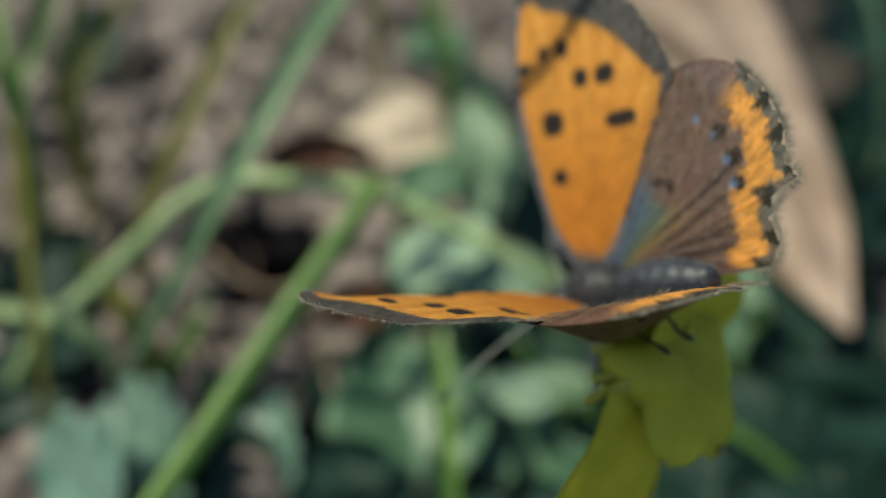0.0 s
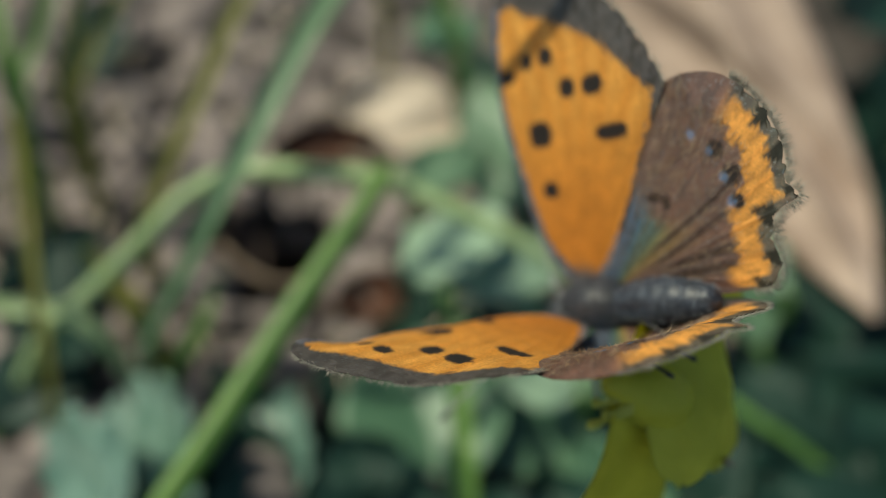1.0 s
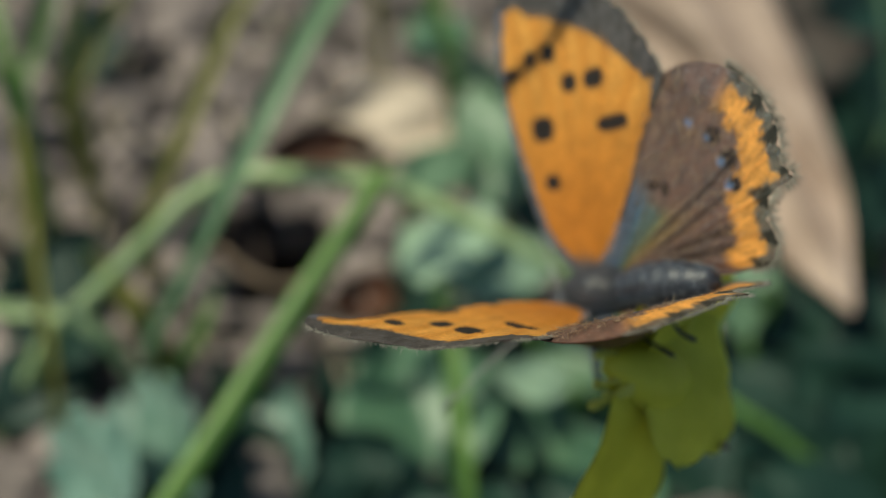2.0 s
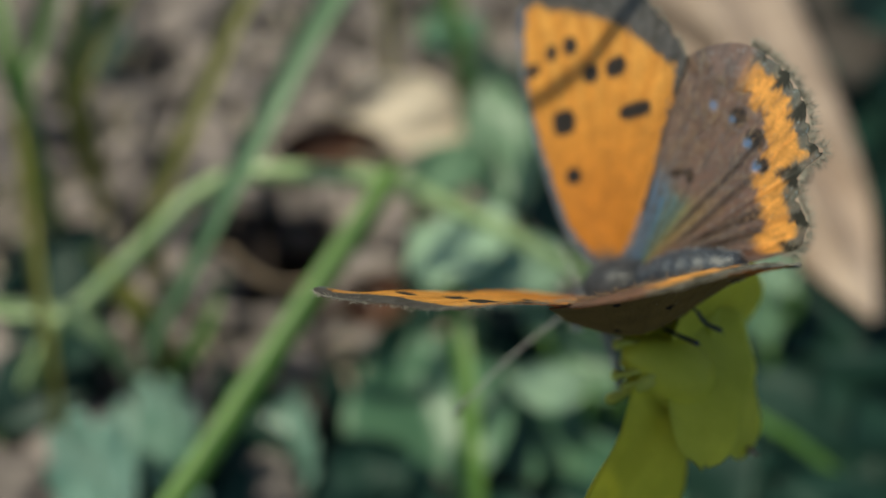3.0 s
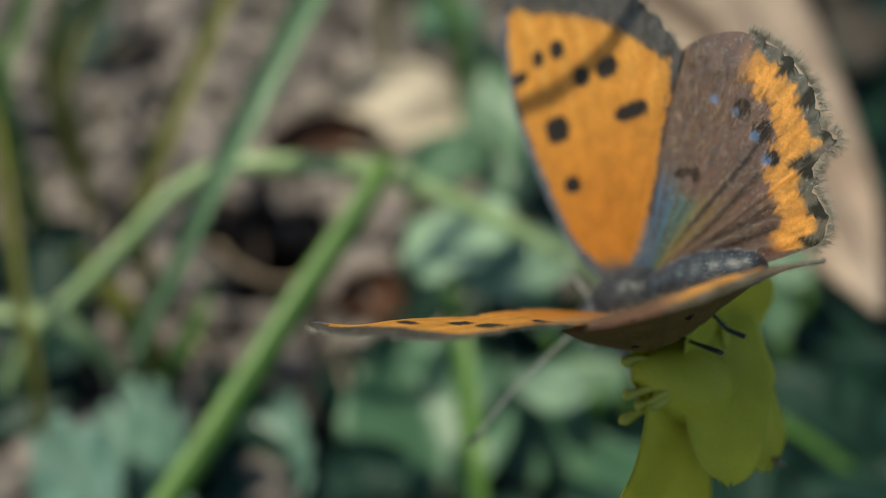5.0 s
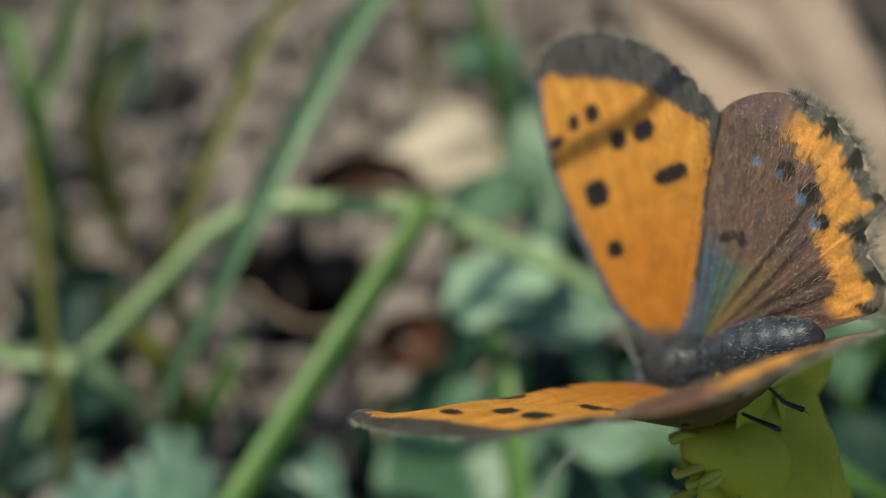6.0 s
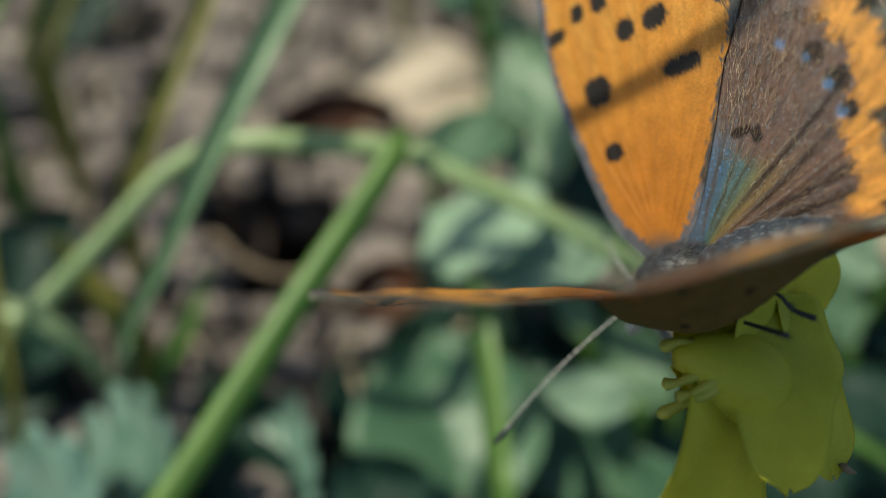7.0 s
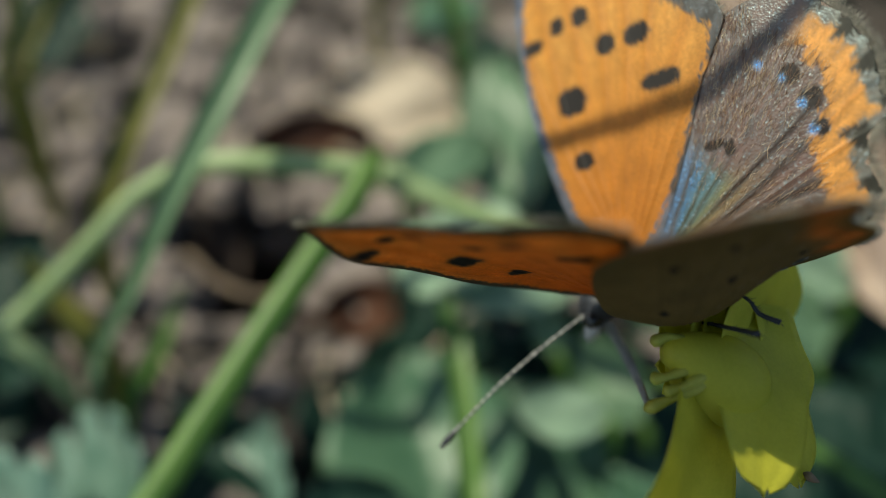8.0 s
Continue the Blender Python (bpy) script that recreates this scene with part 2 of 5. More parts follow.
def blade(name, points, widths, normal, mat, label, category="grass", group="", **shape):
    root = tagged(new(name), label, category, group)
    v, f = blade_geometry(points, widths, normal, **shape)
    mesh_object("blade", v, f, mat, root)
    low, high = np.array(points[-2], float), np.array(points[-1], float)
    tube("sheath", [low, (low + high) / 2, high], [widths[-1] * 0.35, widths[-1] * 0.42, widths[-1] * 0.45], mat, root, n=8, seg=8)
    return root


def leaf_geometry(base, tip, normal, width, lobes=0, depth=0.25, cup=0.15, droop=0.1, shape=1.0, thick=0.18, seed=0, n=30, cross=15, notch=0.0):
    """A leaf from base to tip with a lobed or even edge, a sunk midrib, side veins and gentle waves."""
    rng = np.random.default_rng(seed)
    base, tip = np.array(base, float), np.array(tip, float)
    length = np.linalg.norm(tip - base)
    ax = unit(tip - base)
    nn = unit(np.asarray(normal, float) - ax * (np.asarray(normal, float) @ ax))
    side = np.cross(ax, nn)
    ph = rng.uniform(0, 6.28, 4)
    top, bottom, faces = [], [], []
    for i in range(n):
        s = i / (n - 1)
        w = (math.sin(math.pi * min(max(s, 0.0), 1.0) ** shape) ** 0.75) * width / 2
        for k in range(cross):
            a = 2 * k / (cross - 1) - 1
            cut = 1.0
            if lobes:
                cut = 1 - depth * (0.5 + 0.5 * math.cos(2 * math.pi * lobes * s + ph[0] + 0.6 * a)) ** 1.5
            x = a * (w * cut + 0.12)
            reach = s * length * (1 - notch * (1 - abs(a)) ** 2 * s)
            h = cup * width * (a * a) * 0.5 - droop * length * (s - 0.35) ** 2 + 0.035 * width * math.sin(9 * s + ph[1] + 2 * a) + 0.03 * width * math.sin(5 * a + ph[2] + 4 * s)
            h -= 0.03 * width * math.exp(-(a / 0.10) ** 2) - 0.012 * width * math.cos(2 * math.pi * (6 * s - 2.2 * abs(a)))
            c = base + ax * reach + side * x + nn * h
            top.append(c + nn * thick / 2)
            bottom.append(c - nn * thick / 2)
    m = n * cross
    for i in range(n - 1):
        for k in range(cross - 1):
            a, b2, c, d = i * cross + k, i * cross + k + 1, (i + 1) * cross + k + 1, (i + 1) * cross + k
            faces += [(a, b2, c, d), (m + d, m + c, m + b2, m + a)]
        for k in (0, cross - 1):
            a, d = i * cross + k, (i + 1) * cross + k
            faces.append((a, d, m + d, m + a))
    for i in (0, n - 1):
        for k in range(cross - 1):
            a, b2 = i * cross + k, i * cross + k + 1
            faces.append((a, b2, m + b2, m + a))
    return top + bottom, faces


def fan_geometry(base, tip, normal, width, lobes=7, depth=0.16, cup=0.2, thick=0.2, seed=0, n=18, cross=61, round_lobes=1.4):
    """A rounded, fan-shaped leaf with a scalloped outer edge and veins that spread from its base."""
    rng = np.random.default_rng(seed)
    base, tip = np.array(base, float), np.array(tip, float)
    length = np.linalg.norm(tip - base)
    ax = unit(tip - base)
    nn = unit(np.asarray(normal, float) - ax * (np.asarray(normal, float) @ ax))
    side = np.cross(ax, nn)
    ph = rng.uniform(0, 6.28, 3)
    top, bottom, faces = [], [], []
    for i in range(n):
        s = i / (n - 1)
        for k in range(cross):
            a = 2 * k / (cross - 1) - 1
            ang = a * 1.75
            lob = 1 - depth * (0.5 + 0.5 * math.cos(math.pi * lobes * (a + 1) + math.pi)) ** round_lobes * s * s + 0.04 * math.sin(3 * a + ph[1])
            r = s * lob * (1 - 0.18 * a * a)
            x, y = math.sin(ang) * r * width / 2, (0.42 + 0.58 * math.cos(ang)) * r * length
            h = cup * width * s * s * (0.15 + 0.3 * a * a) + 0.006 * width * s * math.cos(math.pi * lobes * (a + 1)) + 0.03 * width * math.sin(5 * s + 4 * a + ph[0])
            c = base + ax * y + side * x + nn * h
            top.append(c + nn * thick / 2)
            bottom.append(c - nn * thick / 2)
    m = n * cross
    for i in range(n - 1):
        for k in range(cross - 1):
            a, b2, c, d = i * cross + k, i * cross + k + 1, (i + 1) * cross + k + 1, (i + 1) * cross + k
            faces += [(a, b2, c, d), (m + d, m + c, m + b2, m + a)]
    for k in range(cross - 1):
        a, b2 = (n - 1) * cross + k, (n - 1) * cross + k + 1
        faces.append((a, b2, m + b2, m + a))
    return top + bottom, faces


def plant_leaf(name, geometry, mat, label, stalk=None, category="leaf", group=""):
    """A leaf with its stalk down to the ground."""
    root = new(name)
    tagged(root, label, category, group)
    v, f = geometry
    mesh_object("leaf_blade", v, f, mat, root)
    if stalk:
        tube("leaf_stalk", stalk, [0.45 + 0.12 * i for i in range(len(stalk))], M_GRASS, root)
    return root


# ---- ground ----
# centre, half width, half length and depth of each hole
HOLES = ((-18.0, 54.5, 6.8, 7.6, 40.0), (-11.5, 73.0, 7.5, 5.5, 26.0))


def ground_height(x, y):
    """The soil's height in millimetres: lumps of three sizes, and two holes."""
    h = 2.6 * noise.noise(Vector((x / 16, y / 16, 0.3))) + 1.3 * noise.noise(Vector((x / 5, y / 5, 4.1)))
    h += 0.7 * noise.noise(Vector((x / 2.1, y / 2.1, 7.7)))
    for cx, cy, rx, ry, deep in HOLES:
        d = ((x - cx) / rx) ** 2 + ((y - cy) / ry) ** 2
        h -= deep / (1 + d ** 5)
    return h - 2



def steps(lo, hi, fine, far):
    """Grid lines: even between lo and hi, then ever wider out to far."""
    mid = list(np.arange(lo, hi + fine / 2, fine))
    out, d = [], fine
    while not out or out[-1] < far:
        d *= 1.35
        out.append((out[-1] if out else 0) + d)
    return [lo - o for o in reversed(out)] + mid + [hi + o for o in out]


def build_ground():
    xs, ys = steps(-80, 80, 0.9, 300000), steps(0, 135, 0.9, 300000)
    verts = []
    for y in ys:
        for x in xs:
            fade = max(0.0, 1 - max(0, abs(x) - 80, -y, y - 135) / 60)
            verts.append((x, y, ground_height(x, y) * fade if fade > 0 else -1.0 * 0))
    nx = len(xs)
    faces = [(j * nx + i, j * nx + i + 1, (j + 1) * nx + i + 1, (j + 1) * nx + i) for j in range(len(ys) - 1) for i in range(nx - 1)]
    return tagged(mesh_object("ground", verts, faces, M_SOIL), "dry grey-brown crumbly soil with a dark hollow", "ground", kind="structure")


build_ground()


def lump(c, r, rng, squash=0.7):
    """An angular crumb of soil."""
    verts = []
    rot = Euler(rng.uniform(0, 6.28, 3)).to_matrix()
    stretch = rng.uniform(0.6, 1.3, 3) * np.array([1, 1, squash])
    for lat in (-0.95, -0.45, 0.1, 0.6):
        for k in range(6):
            a = 2 * math.pi * (k + 0.5 * lat) / 6
            q = math.sqrt(max(0.05, 1 - lat * lat)) * rng.uniform(0.75, 1.15)
            verts.append(np.array(c) + r * np.array(rot @ Vector((q * math.cos(a), q * math.sin(a), lat))) * stretch)
    top, bot = len(verts), len(verts) + 1
    verts += [np.array(c) + r * np.array(rot @ Vector((0, 0, 1.0))) * stretch, np.array(c) + r * np.array(rot @ Vector((0, 0, -1.15))) * stretch]
    faces = [(j * 6 + k, j * 6 + (k + 1) % 6, (j + 1) * 6 + (k + 1) % 6, (j + 1) * 6 + k) for j in range(3) for k in range(6)]
    faces += [(18 + k, 18 + (k + 1) % 6, top) for k in range(6)] + [((k + 1) % 6, k, bot) for k in range(6)]
    return verts, faces


def build_crumbs():
    rng = np.random.default_rng(3)
    parts = []
    for _ in range(1900):
        x, y = rng.uniform(-75, 60), rng.uniform(12, 125)
        if y < 44 and x > -13 and rng.random() < 0.9:
            continue
        if any(((x - cx) / rx) ** 2 + ((y - cy) / ry) ** 2 < 1.1 for cx, cy, rx, ry, _ in HOLES) and rng.random() < 0.98:
            continue
        r = rng.uniform(0.6, 1.4) if rng.random() < 0.5 else rng.uniform(1.5, 4.4)
        parts.append(lump((x, y, ground_height(x, y) + r * 0.3), r, rng))
    for x, y, r in ((-8.5, 40.5, 3.4), (-5.5, 39.5, 2.6), (-7.5, 49.5, 3.0), (-10.5, 62.0, 2.4), (-13.8, 36.5, 2.4), (-27.0, 50.0, 3.2), (-25.0, 45.5, 2.8)):
        parts.append(lump((x, y, ground_height(x, y) + r * 0.35), r, rng))
    v, f = merge(*parts)
    tagged(mesh_object("soil_crumbs", v, f, M_CRUMB, smooth=False), "pale and grey-brown crumbs of dry soil", "soil", kind="stuff")
    parts = []
    for _ in range(170):
        x, y, a = rng.uniform(-70, 40), rng.uniform(35, 120), rng.uniform(0.7, 2.4)
        ln = rng.uniform(3, 10)
        z = ground_height(x, y) + rng.uniform(0.8, 3.5)
        d = np.array([math.cos(a), math.sin(a), rng.uniform(-0.2, 0.5)]) * ln / 2
        bend = rng.normal(0, ln * 0.08, 3)
        p = np.array([x, y, z])
        parts.append(tube_geometry([p - d, p + bend, p + d], [0.25, 0.4, 0.2], 7, 5))
    v, f = merge(*parts)
    tagged(mesh_object("straw_bits", v, f, M_STRAW), "bits of dry straw scattered on the soil", "straw", kind="stuff")


build_crumbs()

# ---- plants and litter round the flower ----
UP = (0.0, -0.55, 0.83)


def dry_leaf(name, geometry, base, tip, mat, label, category, group=""):
    root = tagged(new(name), label, category, group)
    v, f = geometry
    mesh_object("leaf_blade", v, f, mat, root)
    base, tip = np.array(base, float), np.array(tip, float)
    tube("leaf_stalk", [base + (tip - base) * 0.02, base - (tip - base) * 0.08, base - (tip - base) * 0.18 - (0, 0, 1.5)], [0.4, 0.35, 0.4], mat, root, n=8, seg=7)


DRY = [(24.0, 92.0, 35.2), (33.2, 74.7, 25.3), (40.2, 60.1, 18.7), (45.5, 47.1, 13.3), (49.0, 36.0, 9.5)]


SHIFTED_LEAF = []


def build_litter():
    # dead leaves that line and roof the hollow, near-black ones painted as its shade
    hollow = "dead leaf curled in the hollow, coloured dark as its shade"
    for base, tip, nrm, w, seed, mat in (((-22.5, 70.0, -1.5), (-5.5, 72.5, 1.5), (0.15, -0.75, 0.6), 6.5, 2, M_RUST), ((-24.5, 60.0, -1.0), (-20.5, 51.5, -5.0), (0.75, -0.2, 0.6), 5, 5, M_DEAD_SHADE),
                                         ((-21.5, 60, -16), (-13, 57, -18), (0.1, -0.6, 0.8), 9, 8, M_DEAD_SHADE), ((-9.5, 43.5, 0.8), (0.0, 45.0, 1.2), (-0.2, -0.5, 0.8), 6, 9, M_RUST)):
        dry_leaf("dead_leaf", leaf_geometry(base, tip, nrm, w, 0, 0, 0.5, 0.15, 1.0, 0.25, seed), base, tip, mat, hollow if mat is M_DEAD_SHADE else "reddish-brown dead leaf beside the hollow", "dead leaf", "leaves in the hollow")
    v, f = leaf_geometry((-11.5, 77.5, 1.8), (9.2, 73.5, 2.6), (0.1, -0.6, 0.8), 11.5, 3, 0.12, 0.25, 0.05, 0.9, 0.3, 4)
    dry_leaf("dry_leaf", (v, f), (-11.5, 77.5, 1.8), (9.2, 73.5, 2.6), M_CREAM, "cream-coloured dry leaf lying on the soil", "dry leaf")
    v, f = blade_geometry(DRY, [14.0, 19.5, 16.5, 10.5, 0.6], (-0.3, -0.7, 0.65), -0.20, 0.3, 80, 61, 0.07, 0.17)
    big = new("dry_leaf")
    tagged(big, "large pinkish-tan dry leaf folded along its midrib", "dry leaf")
    mesh_object("leaf_blade", v, f, M_DRY, big)
    tube("midrib", DRY, [0.5, 0.5, 0.45, 0.35, 0.15], M_DRY, big)
    x, y, z = DRY[0]
    tube("leaf_stalk", [DRY[0], (x, y + 8, z - 4), (x + 2, y + 18, z - 16), (x + 4, y + 22, -3)], [0.5, 0.6, 0.7, 0.8], M_DRY, big)
    SHIFTED_LEAF.append(big)
    tagged(tube("twig", [(-24, 48, 4), (-21.5, 46.3, 7.3), (-19.2, 44.2, 6.8), (-15.7, 42.3, 6.5), (-12.4, 42.3, 6.5), (-10.2, 43.4, 7.4), (-8, 46, 2), (-7, 48, -3)],
                [0.4, 0.42, 0.45, 0.45, 0.45, 0.42, 0.4, 0.4], M_TWIG), "thin tan twig bent over the soil", "twig")


def build_grass():
    # the arched pale stem
    stem = new("grass")
    tagged(stem, "pale green grass stem arching over the hollow", "grass")
    tube("stem", [(-44, 31.6, -3), (-36.6, 34.3, 8.8), (-32.6, 36.3, 11.7), (-25.8, 39.8, 17.1), (-21.2, 41.8, 21.0), (-16, 42.3, 23.5), (-10, 41.7, 24.3), (-3.1, 41.2, 23.9), (3.8, 38.5, 22.9),
                  (8.4, 36.2, 22.3), (11.8, 34.7, 21), (16, 33.7, 18.8), (24, 32, 10), (29, 31, -3)],
         [0.85, 0.85, 0.85, 0.85, 0.85, 0.9, 0.9, 0.95, 0.8, 0.75, 0.7, 0.7, 0.7, 0.8], M_GRASS_PALE, stem, n=60, seg=12)
    tube("stem_node", [(-2.2, 41.1, 24.0), (-1.0, 40.7, 23.8), (0.3, 40.2, 23.5)], [0.9, 1.15, 0.85], M_GRASS_PALE, stem, "swollen pale node", n=9)
    blade("grass", [(-3.7, 59.3, 37.3), (-7.3, 53.2, 34.7), (-9.7, 48.4, 32.8), (-12.7, 42.2, 29.7), (-16.1, 37.4, 25.6), (-20.1, 34.5, 19.1), (-26.0, 32.8, 9.1), (-29.5, 32.7, -3.0)],
          [2.4, 2.8, 2.7, 2.5, 2.1, 1.8, 1.7, 1.6], (-0.35, -0.5, 0.8), M_GRASS_BLUE, "folded blue-green grass blade leaning over the soil", fold=0.35)
    green = new("grass")
    tagged(green, "bright green grass stem rising to the flower", "grass")
    tube("stem", [(-2.2, 40.6, 26.6), (-2.7, 39.4, 26.0), (-5.4, 35.1, 24.1), (-9.4, 28.9, 21.7), (-14.5, 20.8, 18.4), (-20.9, 10.7, 14.4), (-26.5, 2.0, 9.0), (-31, -3, -3)],
         [0.45, 0.9, 1.05, 1.08, 1.1, 1.1, 1.1, 1.1], M_GRASS, green, n=44, seg=12, flat=0.75)
    blade("grass", [(3.1, 36.4, 13.6), (3.6, 33.6, 12.8), (4.1, 29.7, 12.3), (4.4, 24.0, 12.3), (4.7, 19.0, 12.3), (5.2, 14.0, 6.300000000000001), (5.5, 11.0, -4.0)], [1.4, 1.9, 2.0, 2.0, 1.9, 1.9, 1.8], (0.1, -0.6, 0.8), M_GRASS,
          "upright green grass blade", fold=0.2)
    thin = "thin yellow-green grass blade"
    for pts, w, mat in (([(-15, 70, 30), (-19.5, 63.1, 26.6), (-22.2, 58.2, 22.4), (-24.5, 52.9, 19.3), (-27, 49.6, 15.2), (-29.2, 47.2, 10.6), (-31, 45, -3)], 1.9, M_GRASS_YELLOW),
                        ([(-37.4, 70, 28), (-37.9, 66, 24), (-38.1, 63.3, 21.5), (-39.8, 60.5, 16.6), (-41, 58, -3)], 1.5, M_GRASS_YELLOW),
                        ([(-38.5, 70, 30), (-40, 65.8, 26.2), (-41.6, 61.5, 22.6), (-42.7, 57.3, 19.1), (-44, 50, -3)], 1.8, M_GRASS),
                        ([(-38.4, 49, 25), (-37.7, 45.7, 22.4), (-36.9, 41.3, 18.8), (-36.1, 35.5, 13.9), (-35.4, 30.2, 8.1), (-36.5, 26.5, 1), (-37, 25, -4)], 1.1, M_GRASS_YELLOW),
                        ([(-32, 74, 27), (-34, 69.4, 24), (-36.9, 65, 20.3), (-38.6, 60.8, 15.5), (-40, 57, -3)], 1.2, M_GRASS_YELLOW),
                        ([(-50, 36.5, 9), (-45, 36.2, 12), (-39.9, 35.5, 11.3), (-36.5, 35.4, 11.1), (-33.1, 34.7, 10.6), (-30, 33, 6), (-29, 32, -3)], 1.5, M_GRASS_PALE),
                        ([(20, 34, 6), (26, 31, 7), (30.7, 27.9, 7.5), (33.5, 25.8, 7), (37.5, 23.1, 6.1), (44, 19, 2), (48, 17, -4)], 1.0, M_GRASS),
                        ([(-33, 41, 14), (-29, 37.5, 9), (-27, 35.5, 6), (-26.5, 34, 3), (-27, 31, -3)], 2.6, M_GRASS_YELLOW),
                        ([(-20, 40, 11), (-21.5, 35.5, 9), (-24, 32, 6), (-26, 30, 1), (-27, 29, -4)], 1.7, M_GRASS),
                        ([(50, 92, 30), (56, 84, 28), (61, 76, 22), (66, 68, 8), (68, 66, -3)], 1.5, M_GRASS_BLUE),
                        ([(-55, 78, 20), (-50, 72, 22), (-47, 64, 18), (-46, 58, 8), (-46, 55, -3)], 2.0, M_GRASS),
                        ([(-2, 92, 26), (1, 84, 24), (4, 76, 18), (6, 70, 8), (7, 68, -3)], 2.2, M_GRASS),
                        ([(-12, 100, 22), (-8, 92, 22), (-5, 86, 16), (-4, 82, -3)], 1.8, M_GRASS_YELLOW)):
        blade("grass", pts, [w * 0.35] + [w] * (len(pts) - 1), (0.2, -0.6, 0.77), mat, thin if mat is M_GRASS_YELLOW else "thin green grass blade", "grass", "grass round the hollow", fold=0.25, thick=0.12)


